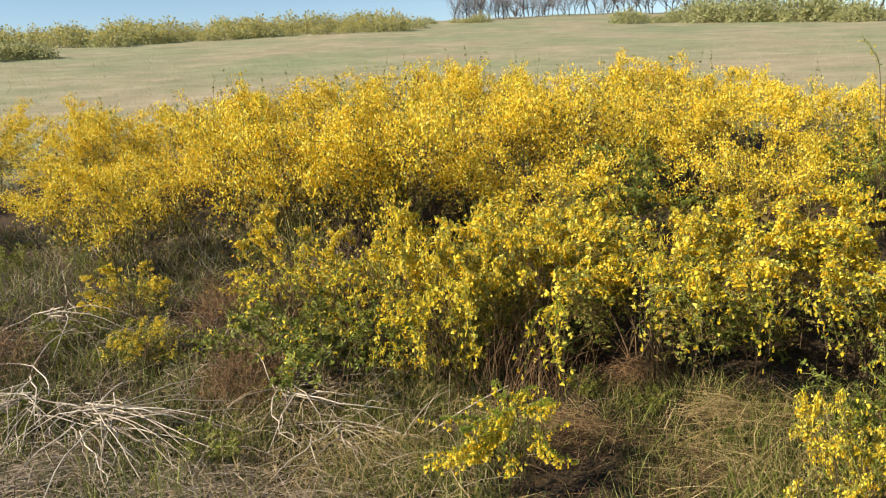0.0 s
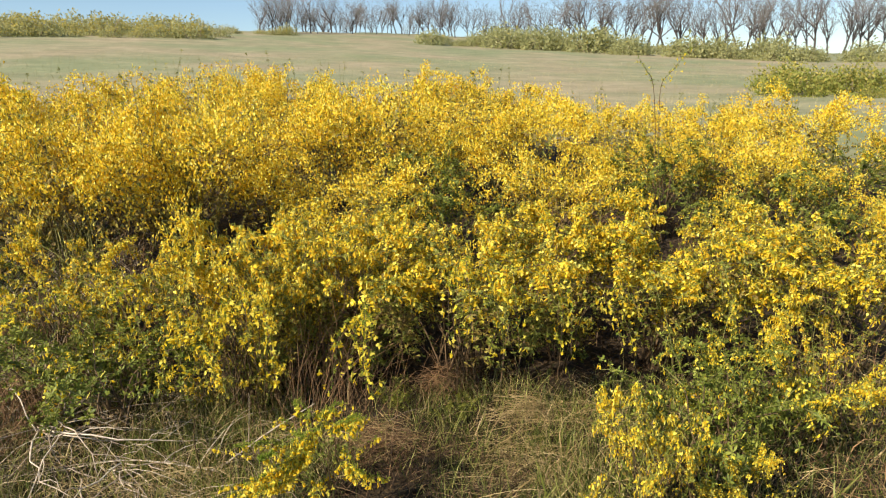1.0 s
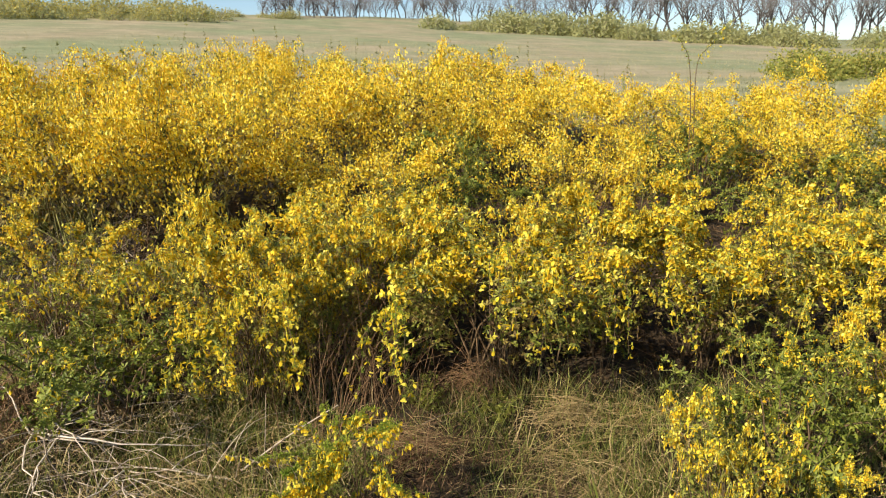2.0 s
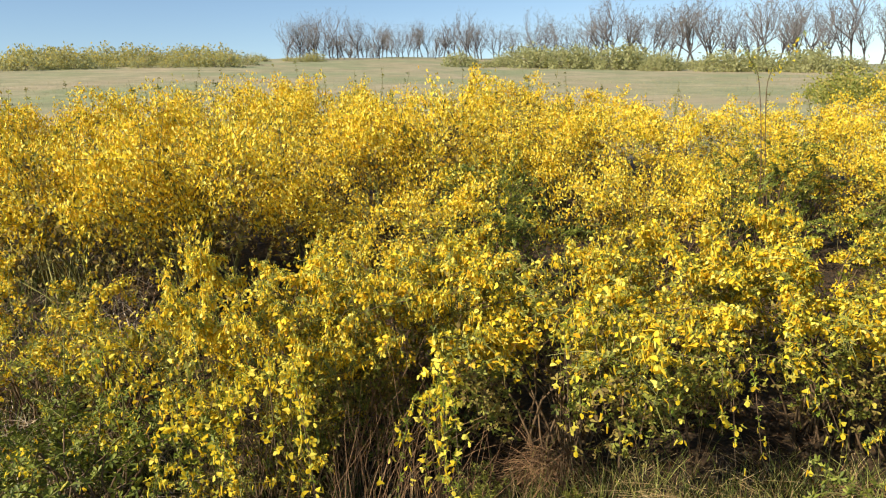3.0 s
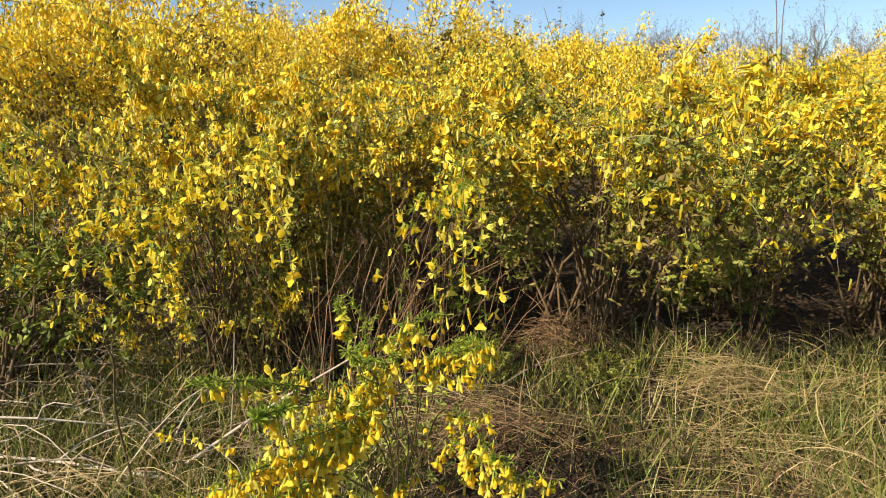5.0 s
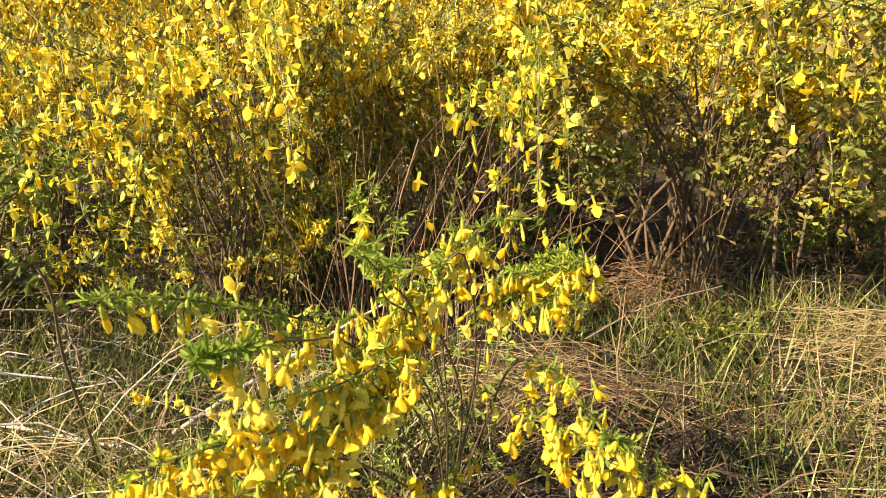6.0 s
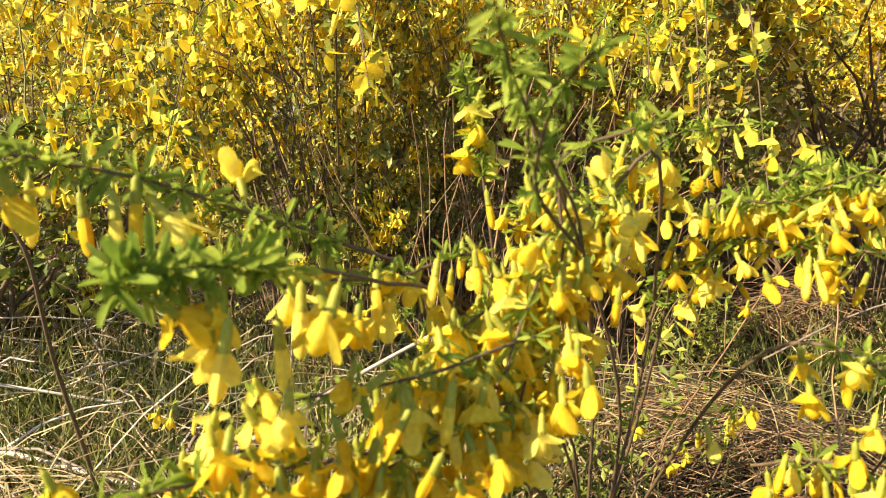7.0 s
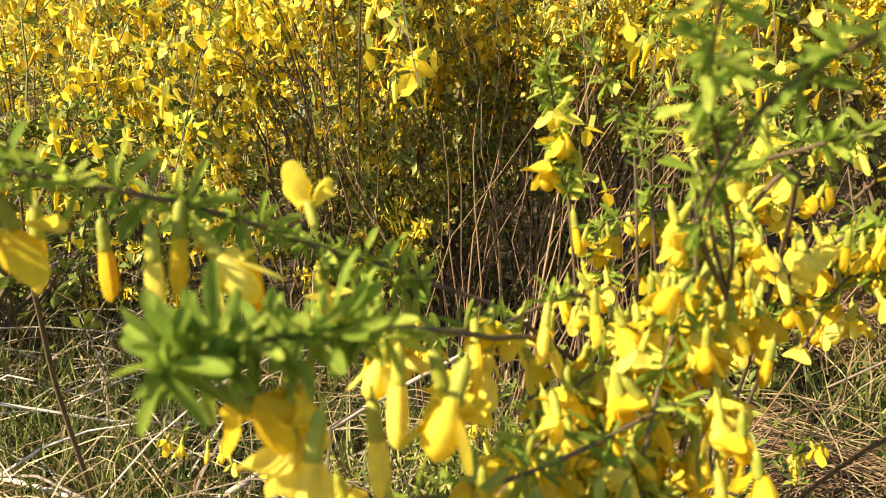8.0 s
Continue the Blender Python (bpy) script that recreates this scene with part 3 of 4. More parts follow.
# ---------------------------------------------------------------- trees on the skyline
def tree_mesh(seed, height):
    """A leafless tree: trunk, main limbs, the haze of twigs and its buds."""
    g = np.random.default_rng(seed)
    levels, tips = [[], [], [], [], []], []

    def grow(p, d, length, radius, level):
        n = [5, 5, 4, 2, 2][level]
        pts = [p]
        for _ in range(n - 1):
            d = unit(d + g.normal(0, 0.06 if level == 0 else 0.12, 3) + np.array([0, 0, 0.06]))
            pts.append(pts[-1] + d * length / (n - 1))
        pts = np.array(pts)
        levels[level].append(tube(pts, np.linspace(radius, radius * 0.55, n), 5 if level < 2 else 3))
        if level >= 4:
            tips.append(pts[-1])
            return
        for i in range([6, 4, 3, 2][level]):
            k = g.integers(2 if level == 0 else 1, n) if i else n - 1
            b = g.uniform(0, 6.28)
            e = unit(d * g.uniform(0.7, 1.3) + [0, 0, 0.1] + g.uniform(0.6, 1.15) * np.array([np.cos(b), np.sin(b), g.uniform(0.0, 0.7)]))
            grow(pts[k], e, length * (g.uniform(0.8, 1.25) if level < 1 else g.uniform(0.5, 0.8)), radius * 0.55, level + 1)

    grow(np.zeros(3), np.array([g.normal(0, 0.10), g.normal(0, 0.10), 1.0]), height * 0.29, height * g.uniform(0.014, 0.020), 0)
    trunk = build("trunk", levels[0], [bark_mat])
    limbs = [build("limb", [t], [bark_mat]) for t in levels[1]]
    twigs = build("twig_haze", levels[2] + levels[3] + levels[4], [twig_mat])
    tips = np.array(tips)
    bud = (np.array([(0, -0.5, 0), (0.8, 0, 0.1), (0, 0.5, 0), (-0.8, 0, 0.2)]), np.array([(0, 1, 2), (0, 2, 3)]), np.zeros(2, int))
    sel = np.repeat(tips, 2, axis=0)
    sel = sel + g.normal(0, 0.13, sel.shape)
    buds = build("bud_haze", [stamp(bud, sel, turns(g.normal(0, 1, (len(sel), 3)), g.uniform(0, 6, len(sel)), g.uniform(0.06, 0.13, len(sel))))], [bud_mat])
    return trunk, limbs, twigs, buds


TREES = [tree_mesh(60 + k, 8.5) for k in range(6)]


def make_trees():
    g = np.random.default_rng(11)
    az = 0.0
    while az < 52:
        far, _ = crest(np.array(az))
        r = float(far) * g.uniform(0.92, 1.10)
        x, y = r * math.sin(radians(az)), r * math.cos(radians(az))
        size = g.uniform(0.34, 0.66) if az < 14 else float(np.interp(az, [14, 26], [0.62, 0.96])) * g.uniform(0.7, 1.2)
        tr = TREES[g.integers(6)]
        ob = thing("bare_tree", (x, y, 0), "leafless grey-brown tree on the hilltop", "tree", "trees on the skyline")
        ob.matrix_basis = Matrix.Translation((x, y, float(ground_z(x, y)) - 0.1)) @ Matrix.Rotation(g.uniform(0, 6.28), 4, "Z") @ Matrix.Diagonal((size, size, size, 1))
        part("trunk", tr[0], ob)
        for me in tr[1]:
            part("limb", me, ob)
        part("twig_haze", tr[2], ob, kind="stuff")
        part("bud_haze", tr[3], ob, "sparse pale spring buds", kind="stuff")
        az += g.uniform(0.12, 0.5) if az < 14 else g.uniform(0.2, 1.0)


make_trees()


# ---------------------------------------------------------------- far shrub belts
def far_shrub(seed, yellow, n, leaf, material):
    g = np.random.default_rng(seed)
    d = unit(g.normal(0, 1, (n, 3)))
    d[:, 2] = np.abs(d[:, 2])
    lump = 0.85 + 0.22 * np.sin(6 * d[:, 0] + seed) * np.cos(5 * d[:, 1]) + 0.13 * g.normal(0, 1, n)
    at = d * np.array([1.0, 1.0, 0.9]) * (lump * g.uniform(0.55, 1.0, n) ** 0.6)[:, None]
    quad = (np.array([(0, -0.5, 0), (0.9, 0, 0.12), (0, 0.5, 0), (-0.9, 0, 0.15)]), np.array([(0, 1, 2), (0, 2, 3)]), np.zeros(2, int))
    m = turns(g.normal(0, 1, (n, 3)) + [0, 0, 0.5], g.uniform(0, 6, n), leaf * g.uniform(0.7, 1.3, n))
    mark = g.random(n) < yellow * np.clip(at[:, 2] * 1.3, 0, 1)
    stems = []
    for _ in range(14):
        b = g.uniform(0, 6.28)
        p = np.array([np.cos(b), np.sin(b), 0]) * g.uniform(0, 0.3)
        q = np.array([np.cos(b) * 0.55, np.sin(b) * 0.55, g.uniform(0.4, 0.72)])
        stems.append(tube(np.array([p, (p + q) / 2 + [0, 0, 0.1], q]), [0.012, 0.009, 0.004], 3))
    return [], build("twig_tangle", stems, [twig_far]), build("foliage", [stamp(quad, at[~mark], m[~mark])], [material]), build("blossom", [stamp(quad, at[mark], m[mark])], [gold_hedge]), []


FAR_GREEN = [far_shrub(80 + k, 0.02, 1100, 0.066, hazed_hedge) for k in range(3)]
FAR_GOLD = [far_shrub(90 + k, 0.6, 950, 0.060, hazed_hedge) for k in range(3)]
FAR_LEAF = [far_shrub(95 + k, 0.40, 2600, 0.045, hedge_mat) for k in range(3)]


def belt(az0, az1, r0, r1, rows, size, pool, label, seed):
    g = np.random.default_rng(seed)
    for k in range(rows):
        n = max(2, int(radians(az1 - az0) * (r0 + r1) / 2 / (size * 0.95)))
        for i in range(n):
            f = (i + g.random()) / n
            az = az0 + (az1 - az0) * f
            r = r0 + (r1 - r0) * f + k * size * 1.5 + g.normal(0, size * 0.4)
            x, y = r * math.sin(radians(az)), r * math.cos(radians(az))
            s = size * g.uniform(0.40, 1.15)
            shrub(pool[g.integers(len(pool))], placed(x, y, g.uniform(0, 6.28), s, 0.1), label, "far shrubs", "far_shrub")


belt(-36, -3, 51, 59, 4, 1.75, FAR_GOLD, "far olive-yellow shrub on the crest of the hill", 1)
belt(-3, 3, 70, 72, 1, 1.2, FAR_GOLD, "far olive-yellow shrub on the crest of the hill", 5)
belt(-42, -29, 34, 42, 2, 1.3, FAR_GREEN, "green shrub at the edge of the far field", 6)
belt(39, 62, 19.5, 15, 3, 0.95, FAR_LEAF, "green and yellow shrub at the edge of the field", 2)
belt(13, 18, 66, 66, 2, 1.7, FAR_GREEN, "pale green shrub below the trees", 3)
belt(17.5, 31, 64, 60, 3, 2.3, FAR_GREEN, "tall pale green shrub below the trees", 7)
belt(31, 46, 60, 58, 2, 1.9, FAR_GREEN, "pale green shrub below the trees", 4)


# ---------------------------------------------------------------- grass, straw and litter
BLADE = (np.array([(0, -0.012, 0), (0, 0.012, 0), (0.06, -0.009, 0.5), (0.06, 0.009, 0.5), (0.26, 0, 1.0)]), np.array([(0, 1, 3), (0, 3, 2), (2, 3, 4)]), np.zeros(3, int))


def blades(name, seed, n, box, tall, lean, material, label, category="grass", keep=None, tufts=True, wide=1.0):
    g = np.random.default_rng(seed)
    x, y = g.uniform(box[0], box[1], n), g.uniform(box[2], box[3], n)
    tuft = np.sin(5.1 * x + 2 * np.sin(3 * y)) * np.cos(4.3 * y + 1.1) + g.normal(0, 0.6, n)
    ok = tuft > -0.4 if tufts else g.random(n) < 0.7
    if keep is not None:
        ok &= keep(x, y)
    x, y = x[ok], y[ok]
    at = np.stack([x, y, rough_z(x, y) - 0.004], -1)
    up = np.tile([0, 0, 1.0], (len(x), 1)) + g.normal(0, lean, (len(x), 3)) * [1, 1, 0.15]
    m = turns(up, g.uniform(0, 6.28, len(x)), tall * g.uniform(0.5, 1.25, len(x)))
    return tagged(new(name, build(name, [stamp((BLADE[0] * [1, wide, 1], BLADE[1], BLADE[2]), at, m)], [material])), label, category, kind="stuff")


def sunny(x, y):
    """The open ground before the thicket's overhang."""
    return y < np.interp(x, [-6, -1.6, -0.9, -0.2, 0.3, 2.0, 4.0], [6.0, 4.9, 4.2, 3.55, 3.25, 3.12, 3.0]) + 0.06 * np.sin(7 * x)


def patchy(x, y, seed, share):
    """Open ground, with an uneven edge under the overhang and in clumps."""
    g = np.random.default_rng(seed)
    clump = np.sin(7.3 * x + 2.1 * np.sin(4.1 * y)) * np.sin(6.1 * y + 1.7 * np.sin(3.7 * x))
    return sunny(x, y - 0.30 * g.random(len(x)) ** 2) & (g.random(len(x)) < share + 0.35 * clump)


def shaded_twigs(x, y):
    """The patch of dead twigs in the lee of the low shrub, kept dark to stand in for shade."""
    return np.hypot((x - 0.68) / 0.42, (y - 2.68) / 0.30) < 1 + 0.2 * np.sin(9 * x + 7 * y)


# thinner in the twig patch and beyond x 0.5: dark soil stands in for shade
blades("grass", 1, 44000, (-1.1, 1.9, 2.1, 3.9), 0.13, 0.45, grass_mat, "green spring grass among dry litter", keep=lambda x, y: patchy(x, y, 61, np.where(shaded_twigs(x, y), 0.42, np.where(x > 0.5, 0.58, 0.74))))
blades("dry_grass", 2, 34000, (-1.1, 2.2, 2.1, 4.3), 0.13, 1.0, straw_mat, "pale dry grass lying over the ground", tufts=False, keep=lambda x, y: patchy(x, y, 62, np.where(x > 0.5, 0.34, 0.62)) & ~shaded_twigs(x, y))
blades("grass", 6, 32000, (-2.8, 3.6, 1.2, 3.9), 0.15, 0.45, grass_mat, "green spring grass among dry litter", keep=lambda x, y: sunny(x, y) & ~((x > -1.1) & (x < 1.9) & (y > 2.1)))
blades("dry_grass", 7, 14000, (-2.8, 3.6, 1.2, 3.9), 0.16, 1.3, straw_mat, "pale dry grass lying over the ground", keep=lambda x, y: sunny(x, y) & ~((x > -1.1) & (x < 1.9) & (y > 2.1)))


def strewn(name, seed, n, box, long, thick, material, label, keep, lift=0.05, category="grass"):
    """Long dry stalks, bent and lying over one another."""
    g = np.random.default_rng(seed)
    x, y = g.uniform(box[0], box[1], n), g.uniform(box[2], box[3], n)
    ok = keep(x, y)
    x, y = x[ok], y[ok]
    k = len(x)
    a = g.uniform(0, 6.28, k)
    size = long * g.uniform(0.4, 1.3, k)
    bow, rise, tilt = g.normal(0, 0.16, k), lift * g.random(k) ** 1.5, g.normal(0, 0.12, k)
    t = np.linspace(-0.5, 0.5, 5)
    along = size[:, None] * t
    side = (bow * size)[:, None] * (0.25 - t**2) * 4
    px = x[:, None] + np.cos(a)[:, None] * along - np.sin(a)[:, None] * side
    py = y[:, None] + np.sin(a)[:, None] * along + np.cos(a)[:, None] * side
    pz = rough_z(px, py) + 0.008 + rise[:, None] * (1.2 - 2.0 * t**2) + np.abs(tilt * size)[:, None] * (t + 0.5)
    p = np.stack([px, py, pz], -1)
    w = (thick * g.uniform(0.6, 1.4, k))[:, None, None] * np.array([1.0, 1.0, 0.9, 0.8, 0.35])[None, :, None]
    across = np.stack([-np.sin(a), np.cos(a), 0 * a], -1)[:, None]
    v = np.stack([p - across * w, p + across * w + [0, 0, 0.4 * thick], p + [0, 0, thick]], 2).reshape(-1, 3)
    i, q = np.meshgrid(np.arange(k) * 15, np.arange(4) * 3, indexing="ij")
    o = (i + q).ravel()
    f = np.concatenate([np.stack(c, -1) for c in ((o, o + 2, o + 5), (o, o + 5, o + 3), (o + 2, o + 1, o + 4), (o + 2, o + 4, o + 5))])
    return tagged(new(name, build(name, [(v, f, 0)], [material])), label, category, kind="stuff")


strewn("dry_grass", 81, 3600, (-1.1, 1.9, 2.1, 3.9), 0.22, 0.0011, straw_mat, "long dry grass stalks strewn over the ground", lambda x, y: patchy(x, y, 63, np.where(x > 0.5, 0.25, 0.5)) & ~shaded_twigs(x, y), 0.10)
# dark twigs that put the low shrub's shade into colour
strewn("leaf_litter", 85, 800, (0.2, 1.2, 2.35, 3.0), 0.13, 0.0014, shade_litter_mat, "dead twigs and leaves, darkened as shade beside the low shrub", shaded_twigs, 0.09, "litter")
strewn("dry_grass", 82, 1500, (-3.2, 0.2, 1.6, 4.2), 0.30, 0.0014, pale_straw, "bleached stalks strewn beside the thicket", lambda x, y: sunny(x, y), 0.10)
strewn("dry_twigs", 83, 420, (1.9, 3.6, 1.9, 3.2), 0.24, 0.0018, tangle_mat, "dead brown twigs strewn over the ground", lambda x, y: sunny(x, y), 0.10, "litter")
# near-black litter beneath the overhang adds to its shade by colour
strewn("leaf_litter", 84, 5000, (-1.6, 3.6, 3.1, 5.0), 0.10, 0.0022, shade_litter_mat, "brown twigs and dead leaves, darkened to deepen the thicket's shade", lambda x, y: ~sunny(x, y - 0.15), 0.04, "litter")
blades("grass", 4, 16000, (-6.0, -1.0, 2.2, 6.2), 0.20, 0.5, grass_mat, "green weeds and grass beside the thicket")
blades("dry_grass", 5, 22000, (-6.0, -0.7, 2.0, 6.2), 0.18, 1.3, pale_straw, "pale dry grass beside the thicket")
blades("dry_grass", 8, 26000, (-8, 8, -6.5, 2.6), 0.20, 1.3, straw_mat, "pale dry grass lying over the ground", keep=lambda x, y: np.hypot(x / 8, y / 6.5) < 0.75 + 0.25 * np.sin(9.7 * x + 5 * y) ** 2, wide=1.6)
blades("grass", 9, 16000, (-8, 8, -6.5, 2.6), 0.18, 0.5, grass_mat, "green spring grass among dry litter", keep=lambda x, y: np.hypot(x / 8, y / 6.5) < 0.75 + 0.25 * np.sin(8.1 * x - 6 * y) ** 2, wide=1.6)
blades("field_grass", 3, 42000, (-22, 34, 8.6, 40), 0.13, 0.8, field_mat, "pale dry grass of the open field", keep=lambda x, y: (np.hypot(x, y) > 8.7) & (np.abs(np.degrees(np.arctan2(x, y)) - 10) < 47), tufts=False, wide=2.2)


# ---------------------------------------------------------------- the low shrub that the camera comes down to
def smooth_path(points, n):
    p = np.array(points, float)
    p = np.concatenate([[2 * p[0] - p[1]], p, [2 * p[-1] - p[-2]]])
    out = []
    for t in np.linspace(0, len(p) - 3 - 1e-6, n):
        i, f = int(t), t % 1
        a, b, c, d = p[i : i + 4]
        out.append(0.5 * (2 * b + (c - a) * f + (2 * a - 5 * b + 4 * c - d) * f**2 + (3 * b - a - 3 * c + d) * f**3))
    return np.array(out)


FLOWER_MESHES = [build("flower", [FLOWERS[2][k]], [calyx_mat, petal_single]) for k in (0, 1)]


def fascicle(seed, count):
    """A tuft of narrow leaflets that spread from one bud."""
    g = np.random.default_rng(seed)
    one = leaf_shape(2, 1)
    bits = []
    for _ in range(count):
        m = turns(np.array([g.normal(0, 0.55, 3) + [0, 0, 0.8]]), np.array([g.uniform(0, 6.28)]), np.array([g.uniform(0.55, 1.1)]))[0]
        bits.append((one[0] * [1, 0.85, 1] @ m.T, one[1], 0))
    return join(*bits)


LEAF_MESHES = [build("leaf", [fascicle(200 + k, c)], [leaf_single]) for k, c in enumerate((4, 5, 6, 7))]


def set_flower(owner, origin, g, q, kind, size, up, meshes=None):
    m = turns(np.array([up], float), np.array([g.uniform(0, 6.28)]), np.array([size]))[0]
    part("flower", (meshes or FLOWER_MESHES)[kind], owner, m=Matrix.Translation(np.array(q) - origin) @ Matrix(m.tolist()).to_4x4())


def arm(owner, g, points, thick, flowers, leaves, bloom_from=0.2, leaf_from=0.1, size=0.028, leaf_size=0.0115, loose=0.006, meshes=None):
    """A branch of the shrub with its own flowers and leaves."""
    origin = np.array(owner.location)
    p = smooth_path(points, 30)
    branch = part("branch", build("branch", [tube(p - origin, np.linspace(thick * 0.5, 0.0006, 30), 7)], [stem_mat]), owner)
    for i in range(flowers):
        t = (bloom_from + (1 - bloom_from) * (i + g.random()) / flowers) * 28.99
        k = int(t)
        q = p[k] + (p[k + 1] - p[k]) * (t - k) + g.normal(0, loose, 3) * [1, 1, 0.6] - [0, 0, 0.003]
        set_flower(branch, origin, g, q, 0 if g.random() < 0.72 else 1, size * g.uniform(0.85, 1.15), np.array([0, 0, 1.0]) + g.normal(0, 0.30, 3), meshes)
    for i in range(leaves):
        node = i // 3 * 3 + 1.5
        t = (leaf_from + (1 - leaf_from) * min(0.999, (node + g.normal(0, 0.35)) / leaves)) * 28.99
        k = max(0, min(28, int(t)))
        q = p[k] + (p[k + 1] - p[k]) * (t - k)
        up = np.array([0, 0, 0.35]) + 0.6 * unit(p[k + 1] - p[k]) + g.normal(0, 0.7, 3)
        m = turns(up[None], np.array([g.uniform(0, 6.28)]), np.array([leaf_size * g.uniform(0.55, 1.3)]))[0]
        part("leaf", LEAF_MESHES[g.integers(4)], branch, m=Matrix.Translation(q - origin) @ Matrix(m.tolist()).to_4x4())
    return branch


def make_low_shrub():
    g = np.random.default_rng(5)
    ob = thing("flowering_shrub", (0.34, 2.74, float(rough_z(0.34, 2.74))), "low sprawling shrub with arching branches of large yellow flowers", "shrub", "flowering shrubs")
    origin = np.array(ob.location)
    foot = (0.34, 2.74, 0.05)
    # the two sprays that reach out towards the path
    spray = arm(ob, g, [foot, (0.30, 2.62, 0.30), (0.208, 2.488, 0.408), (0.160, 2.459, 0.437), (0.126, 2.433, 0.453), (0.096, 2.411, 0.467), (0.055, 2.388, 0.478), (0.030, 2.378, 0.480)], 0.0024, 5, 66, 0.45, 0.42, 0.028, 0.0125)
    for q, kind in (((0.052, 2.415, 0.470), 1), ((0.061, 2.434, 0.464), 1), ((0.088, 2.398, 0.465), 1), ((0.093, 2.407, 0.470), 1)):
        set_flower(spray, origin, g, q, kind, 0.026, (g.normal(0, 0.1), g.normal(0, 0.1), 1))
    set_flower(spray, origin, g, (0.126, 2.430, 0.458), 0, 0.024, (0.3, -0.5, -0.9))
    spray = arm(ob, g, [foot, (0.30, 2.60, 0.28), (0.214, 2.476, 0.401), (0.178, 2.431, 0.423), (0.152, 2.395, 0.435), (0.132, 2.372, 0.440), (0.114, 2.361, 0.440), (0.103, 2.352, 0.439)], 0.0024, 3, 46, 0.5, 0.6, 0.028, 0.0150)
    for q, kind in (((0.125, 2.369, 0.428), 0), ((0.133, 2.363, 0.426), 1), ((0.158, 2.380, 0.434), 0), ((0.166, 2.375, 0.433), 0), ((0.143, 2.388, 0.420), 1), ((0.150, 2.402, 0.430), 1)):
        set_flower(spray, origin, g, q, kind, 0.028, (g.normal(0, 0.2), g.normal(0, 0.2), 1))
    # the upright leafy tip
    arm(ob, g, [foot, (0.32, 2.62, 0.28), (0.270, 2.460, 0.428), (0.246, 2.415, 0.468), (0.225, 2.380, 0.497), (0.215, 2.350, 0.514)], 0.0020, 0, 20, 0.5, 0.62, 0.025, 0.011)
    for points in (
        [(0.27, 2.46, 0.428), (0.24, 2.417, 0.458), (0.238, 2.385, 0.486), (0.24, 2.36, 0.496), (0.242, 2.346, 0.500)],
        [(0.27, 2.46, 0.428), (0.24, 2.417, 0.458), (0.233, 2.399, 0.487), (0.232, 2.385, 0.508)],
        [(0.27, 2.46, 0.428), (0.252, 2.434, 0.468), (0.277, 2.421, 0.481), (0.289, 2.413, 0.484)],
        [(0.28, 2.58, 0.40), (0.272, 2.565, 0.480), (0.263, 2.558, 0.502), (0.249, 2.55, 0.523), (0.24, 2.549, 0.539)],
        [(0.28, 2.55, 0.40), (0.266, 2.526, 0.467), (0.261, 2.528, 0.49), (0.271, 2.522, 0.509)],
    ):
        arm(ob, g, points, 0.0017, 0, 13, 0.5, 0.25, 0.022, 0.0105)
    # the heavy hanging clusters
    spray = arm(ob, g, [foot, (0.36, 2.64, 0.30), (0.325, 2.510, 0.466), (0.289, 2.496, 0.448), (0.261, 2.480, 0.425), (0.229, 2.465, 0.405), (0.195, 2.455, 0.385)], 0.0027, 54, 30, 0.46, 0.45, 0.0225, 0.0125, 0.010)
    set_flower(spray, origin, g, (0.293, 2.486, 0.452), 0, 0.027, (0.2, -0.6, -0.9))
    arm(ob, g, [foot, (0.34, 2.62, 0.28), (0.266, 2.482, 0.456), (0.262, 2.468, 0.425), (0.248, 2.458, 0.395), (0.236, 2.445, 0.360)], 0.0027, 46, 16, 0.48, 0.5, 0.0225, 0.0125, 0.012)
    arm(ob, g, [foot, (0.30, 2.58, 0.24), (0.25, 2.480, 0.36), (0.205, 2.445, 0.385), (0.18, 2.43, 0.37)], 0.0022, 36, 12, 0.5, 0.5, 0.0225, 0.0125, 0.012)
    # sprigs behind and beside
    arm(ob, g, [foot, (0.27, 2.62, 0.25), (0.241, 2.570, 0.440), (0.237, 2.569, 0.475), (0.231, 2.568, 0.509), (0.227, 2.566, 0.531)], 0.0022, 5, 40, 0.5, 0.45)
    arm(ob, g, [foot, (0.33, 2.66, 0.25), (0.31, 2.58, 0.42), (0.32, 2.56, 0.47), (0.335, 2.555, 0.50)], 0.0022, 8, 30, 0.5, 0.45)
    arm(ob, g, [foot, (0.36, 2.64, 0.28), (0.358, 2.542, 0.430), (0.402, 2.520, 0.445), (0.438, 2.501, 0.462)], 0.0027, 30, 34, 0.5, 0.5, 0.0200, 0.0125, 0.012)
    arm(ob, g, [foot, (0.36, 2.60, 0.25), (0.361, 2.473, 0.372), (0.386, 2.420, 0.380), (0.406, 2.379, 0.348), (0.431, 2.366, 0.332)], 0.0027, 28, 30, 0.5, 0.5, 0.0200, 0.0125, 0.011)
    # low branches along the grass
    arm(ob, g, [foot, (0.28, 2.56, 0.25), (0.204, 2.425, 0.350), (0.148, 2.402, 0.360), (0.106, 2.376, 0.365), (0.055, 2.361, 0.360)], 0.0027, 50, 26, 0.45, 0.5, 0.0225, 0.0125, 0.011)
    arm(ob, g, [foot, (0.28, 2.52, 0.22), (0.204, 2.423, 0.320), (0.163, 2.387, 0.332), (0.121, 2.355, 0.335), (0.07, 2.330, 0.325)], 0.0027, 46, 24, 0.45, 0.5, 0.0225, 0.0125, 0.012)
